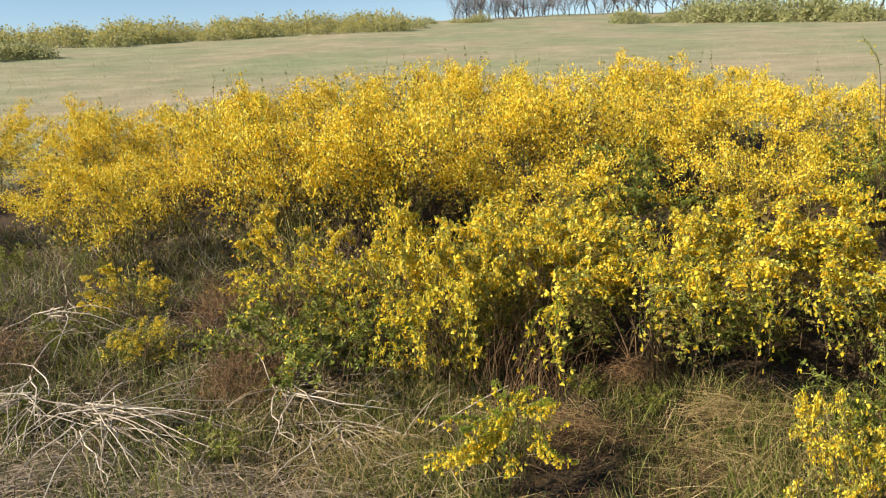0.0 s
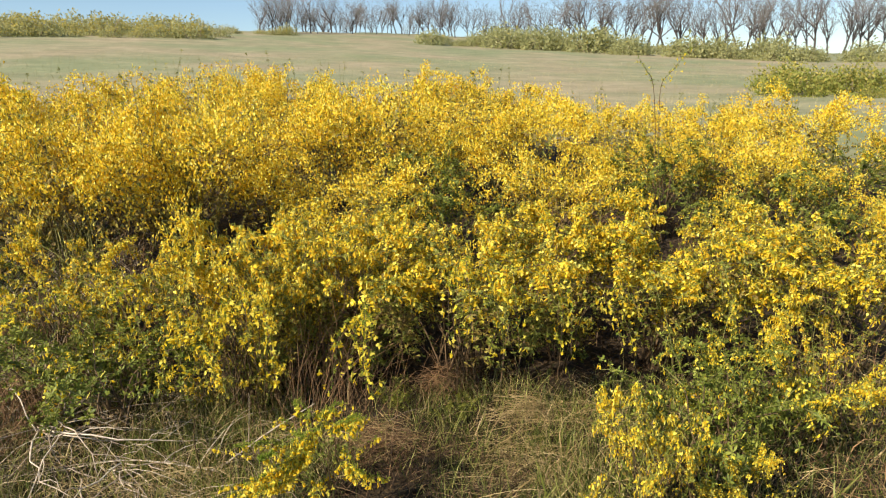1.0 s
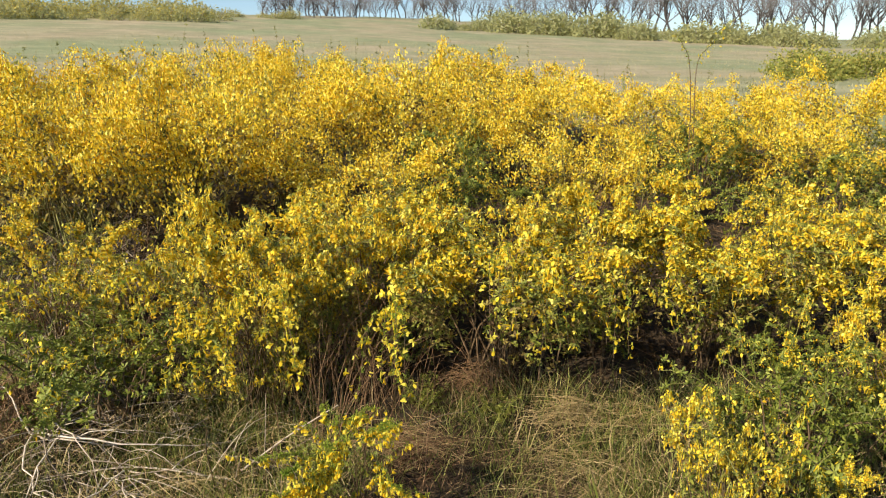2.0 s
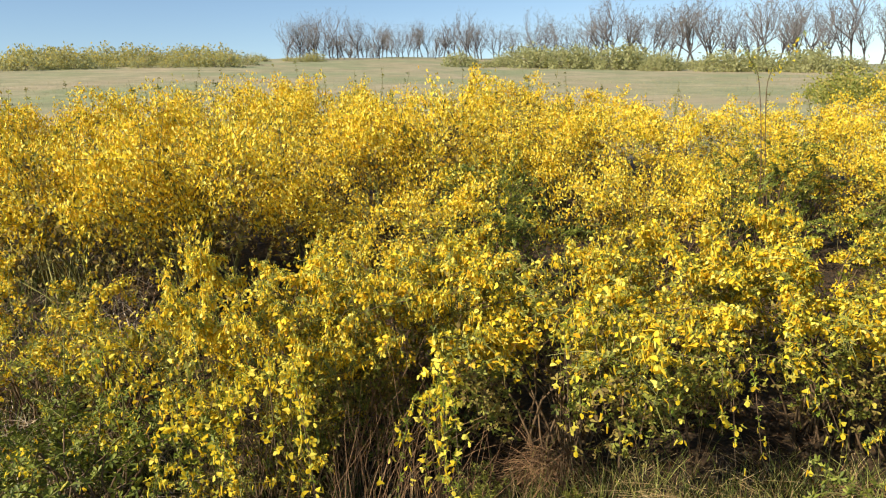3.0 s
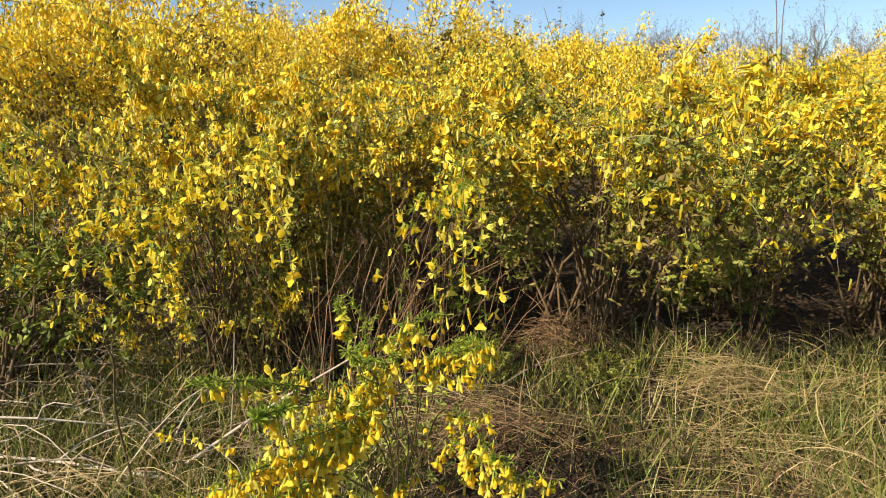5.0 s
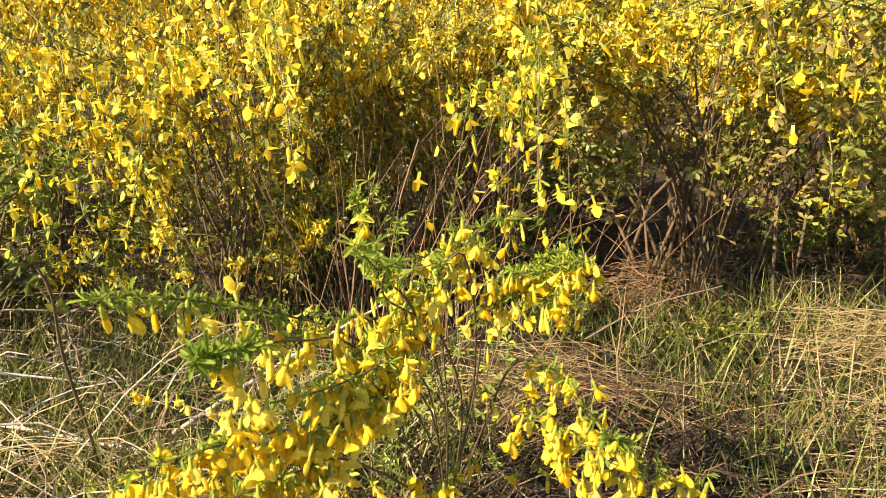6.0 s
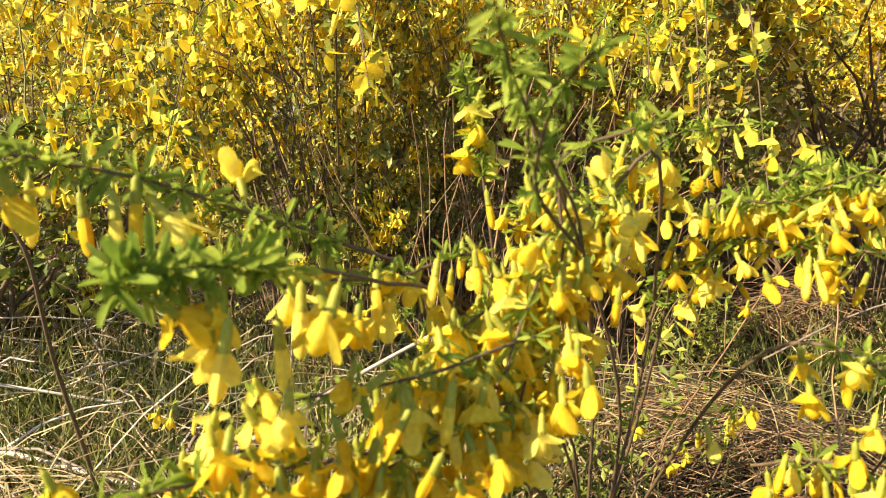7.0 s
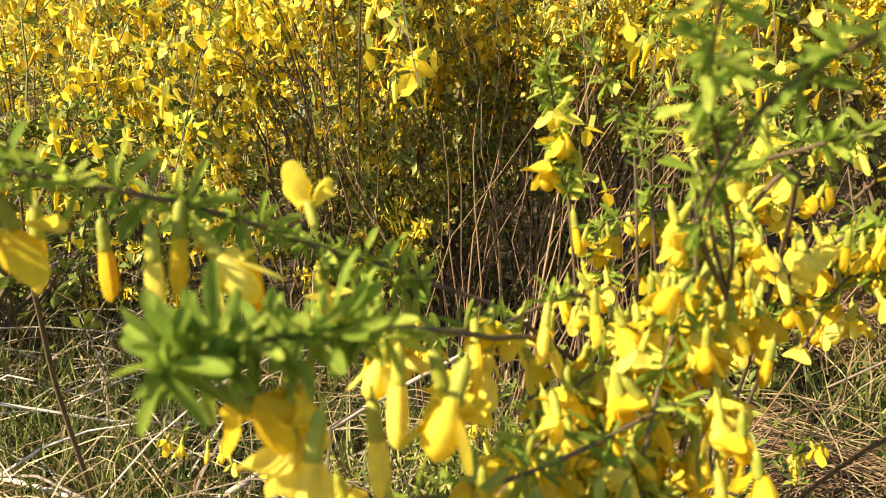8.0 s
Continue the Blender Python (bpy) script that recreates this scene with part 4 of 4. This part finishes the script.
    arm(ob, g, [foot, (0.20, 2.66, 0.16), (0.05, 2.62, 0.22), (-0.06, 2.58, 0.24)], 0.0022, 16, 14, 0.4, 0.4, 0.024)
    arm(ob, g, [foot, (0.15, 2.86, 0.15), (0.0, 2.92, 0.19), (-0.10, 2.95, 0.21)], 0.0022, 9, 12, 0.4, 0.4, 0.024)
    arm(ob, g, [foot, (0.42, 2.80, 0.15), (0.50, 2.82, 0.20), (0.56, 2.84, 0.22)], 0.0022, 9, 10, 0.4, 0.4, 0.024)
    arm(ob, g, [foot, (0.38, 2.58, 0.20), (0.45, 2.46, 0.27), (0.52, 2.40, 0.28)], 0.0022, 14, 14, 0.4, 0.4, 0.024)


    n = 240
    q = unit(g.normal(0, 1, (n, 3))) * g.random((n, 1)) ** 0.4 * [0.17, 0.12, 0.12] + [0.31, 2.75, 0.22] - origin
    core = stamp(LEAVES[1], q, turns(g.normal(0, 0.7, (n, 3)) + [0, 0, 0.6], g.uniform(0, 6.28, n), 0.012 * g.uniform(0.6, 1.3, n)))
    part("foliage", build("foliage", [core], [green_leaf]), ob, "small green compound leaves", kind="stuff")
    # side shoots that thicken the sprays
    root = (0.31, 2.60, 0.26)
    for points, flowers, leaves, loose in (
        ([root, (0.224, 2.478, 0.426), (0.184, 2.456, 0.421), (0.157, 2.435, 0.424)], 20, 14, 0.012),
        ([root, (0.249, 2.445, 0.394), (0.200, 2.414, 0.390), (0.166, 2.394, 0.390), (0.130, 2.400, 0.385)], 30, 16, 0.013),
        ([root, (0.288, 2.498, 0.448), (0.258, 2.465, 0.430), (0.238, 2.440, 0.404), (0.226, 2.425, 0.380)], 26, 16, 0.016),
        ([root, (0.230, 2.430, 0.370), (0.200, 2.410, 0.366), (0.176, 2.400, 0.356)], 28, 12, 0.014),
        ([root, (0.180, 2.440, 0.330), (0.110, 2.400, 0.335), (0.040, 2.380, 0.325), (-0.030, 2.370, 0.310)], 44, 16, 0.014),
        ([root, (0.269, 2.613, 0.441), (0.328, 2.597, 0.453), (0.369, 2.589, 0.459)], 24, 36, 0.013),
        ([root, (0.373, 2.537, 0.422), (0.412, 2.513, 0.419), (0.444, 2.490, 0.418)], 18, 26, 0.014),
        ([root, (0.408, 2.534, 0.455), (0.429, 2.528, 0.461), (0.454, 2.516, 0.450)], 16, 30, 0.012),
        ([root, (0.36, 2.58, 0.40), (0.40, 2.56, 0.44), (0.43, 2.55, 0.44)], 14, 34, 0.018),
        ([root, (0.33, 2.62, 0.42), (0.36, 2.60, 0.48), (0.40, 2.58, 0.49)], 14, 36, 0.014),
        ([root, (0.380, 2.440, 0.330), (0.410, 2.400, 0.315), (0.470, 2.370, 0.300)], 40, 20, 0.016),
        ([root, (0.18, 2.52, 0.25), (0.08, 2.48, 0.27), (-0.03, 2.47, 0.25)], 40, 24, 0.016),
        ([root, (0.30, 2.46, 0.27), (0.28, 2.40, 0.28), (0.25, 2.36, 0.26)], 34, 16, 0.018),
        ([(0.34, 2.74, 0.05), (0.24, 2.80, 0.26), (0.20, 2.84, 0.32), (0.16, 2.86, 0.33)], 22, 26, 0.014),
        ([(0.34, 2.74, 0.05), (0.42, 2.78, 0.28), (0.45, 2.78, 0.34), (0.49, 2.77, 0.34)], 8, 12, 0.014),
    ):
        points[0] = tuple(0.75 * np.array(points[1]) + 0.25 * np.array(points[0]))
        arm(ob, g, points, 0.0018, int(1.2 * flowers), leaves + 4, 0.15, 0.10, 0.0220, 0.0125, loose)


make_low_shrub()


def hanging_sprays(foot, tips, label, seed, flowers=14, leaves=12, spread=0.05):
    """Long branches that rise from one foot and hang over at their ends."""
    g = np.random.default_rng(seed)
    x, y = foot
    ob = thing("flowering_shrub", (x, y, float(rough_z(x, y))), label, "shrub", "flowering shrubs")
    for over, tip in tips:
        for _ in range(3):
            d = g.normal(0, spread, 3) * [1, 1, 0.7]
            over_q, tip_q = np.array(over) + d, np.array(tip) + 1.3 * d
            rise = 0.5 * (np.array([x, y, 0.1]) + over_q) + [0, 0, 0.22]
            arm(ob, g, [(x, y, 0.08), tuple(rise), tuple(over_q), tuple(tip_q)], 0.0030, flowers, leaves, 0.42, 0.3, 0.0280, 0.0160, 0.020, PETAL_FLOWERS)
    return ob


hanging_sprays((0.58, 3.36), (((0.53, 2.93, 0.70), (0.50, 2.82, 0.48)), ((0.50, 2.98, 0.62), (0.47, 2.90, 0.44))), "thin leafy branches hung with yellow flowers before dark shade", 301, 20, 26, 0.035)
hanging_sprays((0.08, 3.40), (((0.14, 2.95, 0.82), (0.17, 2.73, 0.64)), ((0.0, 3.14, 0.70), (-0.04, 3.06, 0.46)), ((-0.16, 3.20, 0.64), (-0.22, 3.12, 0.42))), "branches heavy with yellow flowers hanging down to grass", 302, 36)
hanging_sprays((1.00, 3.30), (((0.92, 2.96, 0.86), (0.88, 2.80, 0.62)), ((1.10, 2.92, 0.82), (1.08, 2.80, 0.62))), "arching branches hung with golden yellow flowers", 303, 20)
hanging_sprays((1.52, 3.30), (((1.40, 2.86, 0.68), (1.34, 2.72, 0.48)), ((1.30, 3.04, 0.66), (1.22, 2.96, 0.50)), ((1.60, 2.84, 0.66), (1.60, 2.70, 0.52))), "slender branches with yellow flowers hanging over deep shade", 304, 14)
hanging_sprays((-0.62, 3.75), (((-0.55, 3.42, 0.74), (-0.48, 3.28, 0.60)), ((-0.85, 3.50, 0.72), (-0.95, 3.40, 0.58))), "yellow-flowered branches hanging over green leaves", 305, 16)


def tall_shoot(x, y, z, points, flowers, seed):
    """A long shoot that stands out above the thicket."""
    g = np.random.default_rng(seed)
    ob = thing("tall_shoot", (x, y, float(rough_z(x, y))), "long thin shoot with sparse yellow flowers above the thicket", "shrub", "tall shoots")
    arm(ob, g, [(x, y, float(rough_z(x, y))), (x + 0.02, y, z * 0.75), *points], 0.009, flowers, 26, 0.55, 0.5, 0.026, 0.018, 0.02, PETAL_FLOWERS)
    return ob


tall_shoot(3.15, 5.20, 1.35, [(3.15, 5.18, 1.55), (3.23, 5.15, 1.70), (3.36, 5.12, 1.86)], 22, 1)
tall_shoot(3.12, 5.20, 1.35, [(3.10, 5.19, 1.55), (3.03, 5.18, 1.70), (2.94, 5.16, 1.80)], 7, 2)


# ---------------------------------------------------------------- dead brush, straw heaps and sticks
def strand(g, a, b, sag, n=6):
    t = np.linspace(0, 1, n)[:, None]
    p = np.asarray(a) * (1 - t) + np.asarray(b) * t
    p = p + np.sin(np.pi * t) * np.array([g.normal(0, sag), g.normal(0, sag), abs(g.normal(0, sag)) + sag * 0.5])
    return p


def straw_heap(x, y, heading, spread, reach, high, count, single, label, seed, material=None, thick=0.0013, under=None):
    """A flattened heap of dry stalks that lie mostly one way; the top ones are single."""
    g = np.random.default_rng(seed)
    z0 = float(rough_z(x, y))
    ob = thing("straw_heap", (x, y, z0), label, "dry grass", "heaps of straw")
    joined = []
    for k in range(count):
        c = np.array([g.normal(0, reach * 0.35), g.normal(0, reach * 0.22)])
        h = high * math.exp(-2.2 * float(c @ c) / reach**2) * (g.uniform(0.75, 1.1) if k < single else g.uniform(0.05, 0.95))
        a = heading + g.normal(0, spread)
        half = 0.5 * reach * g.uniform(0.5, 1.3)
        d = np.array([math.cos(a), math.sin(a)])
        e0, e1 = c - d * half, c + d * half
        z = [float(rough_z(x + e[0], y + e[1])) - z0 + 0.012 + h * f for e, f in ((e0, g.uniform(0.2, 0.9)), (e1, g.uniform(0.1, 0.8)))]
        p = strand(g, (*e0, z[0]), (*e1, z[1]), 0.10 * half)
        r = np.linspace(thick, thick * 0.5, 6) * g.uniform(0.6, 1.4)
        if k < single:
            part("stalk", build("stalk", [tube(p, r, 4)], [material or straw_mat]), ob)
        else:
            joined.append(tube(p, r, 3))
    part("stalk_litter", build("stalk_litter", joined, [under or material or straw_mat]), ob, kind="stuff")
    return ob


# lower stalks in the darker tangle_mat: the heap's own shade as colour
straw_heap(0.58, 2.96, 0.15, 0.65, 0.26, 0.19, 280, 60, "flattened heap of dry stalks behind the low shrub, dark reddish beneath for shade", 1, None, 0.0010, tangle_mat)
straw_heap(1.26, 3.02, -0.2, 0.95, 0.20, 0.15, 230, 50, "flattened tuft of pale dry grass before the thicket", 2, None, 0.0009)
straw_heap(1.50, 2.86, -0.22, 0.16, 0.55, 0.06, 34, 20, "long pale stalks of grass lying side by side", 9, None, 0.0012)
straw_heap(1.15, 2.66, 0.3, 1.0, 0.42, 0.05, 170, 30, "pale dry grass lying flat among green blades", 10, None, 0.0009)
straw_heap(0.95, 3.36, 1.1, 0.9, 0.24, 0.17, 200, 40, "reddish tangle of dry stems in front of deep shade", 3, tangle_mat, 0.0013)
straw_heap(-0.25, 2.85, 0.4, 1.0, 0.40, 0.05, 120, 30, "pale dry stalks lying over each other in grass", 4, None, 0.0013)
straw_heap(2.95, 3.02, 0.6, 0.6, 0.30, 0.25, 160, 30, "leaning tuft of tall dry grass beside shrubs", 5, None, 0.0016)
straw_heap(-1.05, 2.65, 0.2, 0.9, 0.45, 0.08, 240, 30, "flat pinkish dry stalks on the ground", 6, pale_straw, 0.0018)
straw_heap(-1.75, 2.75, 0.5, 0.9, 0.50, 0.08, 240, 30, "flat pinkish dry stalks on the ground", 7, pale_straw, 0.0018)
straw_heap(-0.45, 2.45, -0.3, 0.9, 0.45, 0.06, 200, 30, "flat pinkish dry stalks on the ground", 8, pale_straw, 0.0016)


def dead_brush(x, y, high, count, reach, away, spread, label, seed):
    """Bleached sticks that fan out from one heap."""
    g = np.random.default_rng(seed)
    z0 = float(rough_z(x, y))
    ob = thing("dead_brush", (x, y, z0), label, "brushwood", "heaps of brushwood")
    for k in range(count):
        a = away + g.normal(0, spread)
        r = reach * g.uniform(0.45, 1.25)
        e = np.array([math.cos(a) * r, math.sin(a) * r])
        z1 = float(rough_z(x + e[0], y + e[1])) - z0 + 0.02 + g.uniform(0, 0.35) * high
        s = g.normal(0, 0.05, 3)
        p = strand(g, (s[0], s[1], high * g.uniform(0.5, 1.0)), (*e, z1), 0.07 * reach, 8)
        p += g.normal(0, 0.006, p.shape)
        stick = part("stick", build("stick", [tube(p, np.linspace(0.0036, 0.0013, 8) * g.uniform(0.45, 1.3), 5)], [brush_mat]), ob)
        if g.random() < 0.7:
            i = g.integers(3, 7)
            q = p[i] + unit(unit(p[i] - p[i - 1]) + g.normal(0, 0.45, 3)) * g.uniform(0.08, 0.2)
            part("twig", build("twig", [tube(strand(g, p[i], q, 0.01, 4), np.linspace(0.0022, 0.001, 4), 4)], [brush_mat]), stick)
    return ob


dead_brush(-1.62, 3.05, 0.24, 34, 0.62, -0.7, 1.1, "fan of bleached dead sticks lying on grass", 1)
dead_brush(-2.05, 3.25, 0.24, 26, 0.55, -1.6, 1.2, "fan of bleached dead sticks lying on grass", 2)
dead_brush(-0.80, 3.30, 0.12, 22, 0.60, -0.2, 1.2, "scatter of long pale sticks in front of the thicket", 3)
dead_brush(-0.50, 3.00, 0.07, 14, 0.45, 0.3, 1.6, "scatter of long pale sticks in front of the thicket", 5)
dead_brush(-2.3, 4.0, 0.30, 16, 0.5, 0.5, 2.0, "grey heap of dead twigs among weeds", 4)


def tangle(x, y, wide, high, count, label, seed):
    g = np.random.default_rng(seed)
    z0 = float(rough_z(x, y))
    ob = thing("dead_tangle", (x, y, z0), label, "brushwood", "heaps of brushwood")
    tubes = []
    for _ in range(count):
        a, u = g.uniform(0, 6.28), g.random()
        c = np.array([math.cos(a), math.sin(a)]) * wide * math.sqrt(u) * 0.7
        e = c + g.normal(0, 0.09, 2)
        h = high * (1 - u) ** 0.6
        tubes.append(tube(strand(g, (*c, max(0.0, h * g.uniform(0.0, 0.8))), (*e, h * g.uniform(0.4, 1.1) + 0.02), 0.03, 5), np.linspace(0.0018, 0.0008, 5), 3))
    for t in tubes[:24]:
        part("twig", build("twig", [t], [tangle_mat]), ob)
    part("twig_mat", build("twig_mat", tubes[24:], [tangle_mat]), ob, kind="stuff")
    return ob


tangle(-1.02, 3.42, 0.34, 0.30, 420, "brown mound of fine dead twigs", 1)
tangle(-1.35, 4.25, 0.40, 0.30, 360, "grey-brown mound of dead weed stems", 2)


def dry_stems(x, y, lean, count, label, seed):
    """A sheaf of dead upright stems that lean one way."""
    g = np.random.default_rng(seed)
    ob = thing("dry_stems", (x, y, float(rough_z(x, y))), label, "dead plant", "dead stems")
    rest = []
    for k in range(count):
        foot = np.array([*g.normal(0, 0.16, 2), 0.0])
        tip = foot + [lean[0] + g.normal(0, 0.15), lean[1] + g.normal(0, 0.10), lean[2] * g.uniform(0.45, 1.1)]
        stem = tube(bent(foot, tip, 0.6, 6, g, 0.008), np.linspace(0.0015, 0.0007, 6) * g.uniform(0.5, 1.2), 4)
        if k < 40:
            part("stem", build("stem", [stem], [tangle_mat]), ob)
        else:
            rest.append(stem)
    if rest:
        part("stem_tangle", build("stem_tangle", rest, [tangle_mat]), ob, kind="stuff")


dry_stems(0.42, 3.50, (0.08, -0.06, 0.60), 110, "dry reddish stems standing in the shade of a shrub", 3)
dry_stems(0.34, 3.22, (0.05, 0.02, 0.52), 64, "reddish dry stems standing before a shrub", 8)
dry_stems(1.95, 4.25, (0.12, -0.10, 0.75), 50, "pale dry stems standing in a gap of the thicket", 5)
dry_stems(-0.75, 4.30, (0.05, -0.05, 0.60), 40, "dry brown stems at the thicket's ragged edge", 6)
dry_stems(2.75, 2.75, (0.18, -0.05, 0.60), 40, "tall dry reddish stems beside shrubs", 7)
dry_stems(1.02, 3.46, (-0.05, -0.05, 0.26), 16, "short dry stems at the foot of a shrub", 4)
tangle(-2.6, 3.7, 0.45, 0.32, 380, "grey-brown mound of dead weed stems", 4)


def single_stick(points, thick, label):
    at = Vector(points[0])
    p = smooth_path(points, 12)
    return tagged(new("stick", build("stick", [tube(p - np.array(at), np.linspace(thick, thick * 0.5, 12), 6)], [brush_mat])), label, "stick", "fallen sticks")


for points, thick, label in (
    ([(-0.06, 2.98, 0.11), (0.12, 3.03, 0.20), (0.31, 3.05, 0.29)], 0.0042, "straight bleached stick leaning into a low shrub"),
    ([(0.60, 2.90, 0.24), (0.66, 2.82, 0.31), (0.73, 2.73, 0.36)], 0.0014, "slender pale stick resting on straw"),
    ([(-0.62, 3.62, 0.19), (-0.85, 3.55, 0.21), (-1.08, 3.42, 0.18)], 0.0045, "long bleached stick lying on grass"),
    ([(-0.10, 2.95, 0.10), (-0.45, 3.08, 0.13), (-0.78, 3.12, 0.10)], 0.004, "long bleached stick lying on grass"),
    ([(0.02, 3.10, 0.08), (0.035, 3.10, 0.22), (0.045, 3.10, 0.35)], 0.0022, "thin pale upright dry stalk"),
):
    ob = single_stick(points, thick, label)
    ob.location = points[0]


# ---------------------------------------------------------------- weeds at the edge
def weed_meshes(seed):
    g = np.random.default_rng(seed)
    stems, at, aim = [], [], []
    for _ in range(16):
        a = g.uniform(0, 6.28)
        foot = np.array([*g.normal(0, 0.10, 2), 0])
        p = bent(foot, foot + [0.12 * math.cos(a), 0.12 * math.sin(a), g.uniform(0.12, 0.32)], 0.8, 6, g, 0.006)
        stems.append(tube(p, np.linspace(0.002, 0.0008, 6), 3))
        for k in range(1, 6):
            for _ in range(4):
                at.append(p[k] + g.normal(0, 0.012, 3)), aim.append(unit(g.normal(0, 0.5, 3) + [0, 0, 0.6]))
    at, aim = np.array(at), np.array(aim)
    return [], build("twig_tangle", stems, [stem_mat]), build("foliage", [stamp(LEAVES[1], at, turns(aim, g.uniform(0, 6.28, len(at)), 0.03 * g.uniform(0.6, 1.2, len(at))))], [leaf_mat])


WEEDS = [weed_meshes(130 + k) for k in range(3)]


def make_weeds():
    g = np.random.default_rng(17)
    spots = []
    for _ in range(20):
        x = g.uniform(-3.8, -0.5)
        front, _ = in_thicket(x, 0)
        y = g.uniform(2.7 if x > -0.8 else 2.5, float(front) + 0.1)
        if math.hypot(x - 0.3, y - 2.6) < 0.45 or (0.3 < x < 1.4 and y < 3.2):
            continue
        spots.append((x, y, g.uniform(0.4, 0.8)))
    for x, y, size in spots + [(0.20, 2.95, 0.45), (-0.05, 2.72, 0.35), (0.95, 3.10, 0.40), (0.70, 3.30, 0.45)]:
        w = WEEDS[g.integers(3)]
        ob = thing("weed", (x, y, 0), "low green leafy weed growing in dry grass", "plant", "weeds")
        ob.matrix_basis = placed(x, y, g.uniform(0, 6.28), size, 0.01)
        part("twig_tangle", w[1], ob, kind="stuff")
        part("foliage", w[2], ob, kind="stuff")


make_weeds()


def thorny_twig(points, thick):
    """A dark bare twig with short thorns and a few leaf buds."""
    g = np.random.default_rng(23)
    ob = thing("bare_twig", points[-1], "dark bare thorny twig standing in grass", "twig")
    origin = np.array(points[-1])
    p = smooth_path(points, 20)
    wood = part("branch", build("branch", [tube(p - origin, np.linspace(thick * 0.7, thick, 20), 6)], [stem_mat]), ob)
    for k in range(2, 19, 2):
        d = unit(g.normal(0, 1, 3) + [0, 0, 0.6])
        part("thorn", build("thorn", [tube(np.array([p[k], p[k] + d * 0.006, p[k] + d * 0.012]) - origin, [0.0009, 0.0006, 0.0001], 4)], [stem_mat]), wood)
        if k % 4 == 0:
            m = turns(d[None], np.array([0.0]), np.array([0.010]))[0]
            part("leaf", LEAF_MESHES[0], wood, m=Matrix.Translation(p[k] - origin) @ Matrix(m.tolist()).to_4x4())


thorny_twig([(-0.145, 2.770, 0.430), (-0.138, 2.782, 0.393), (-0.155, 2.842, 0.288), (-0.149, 2.886, 0.153), (-0.145, 2.90, 0.06)], 0.0026)
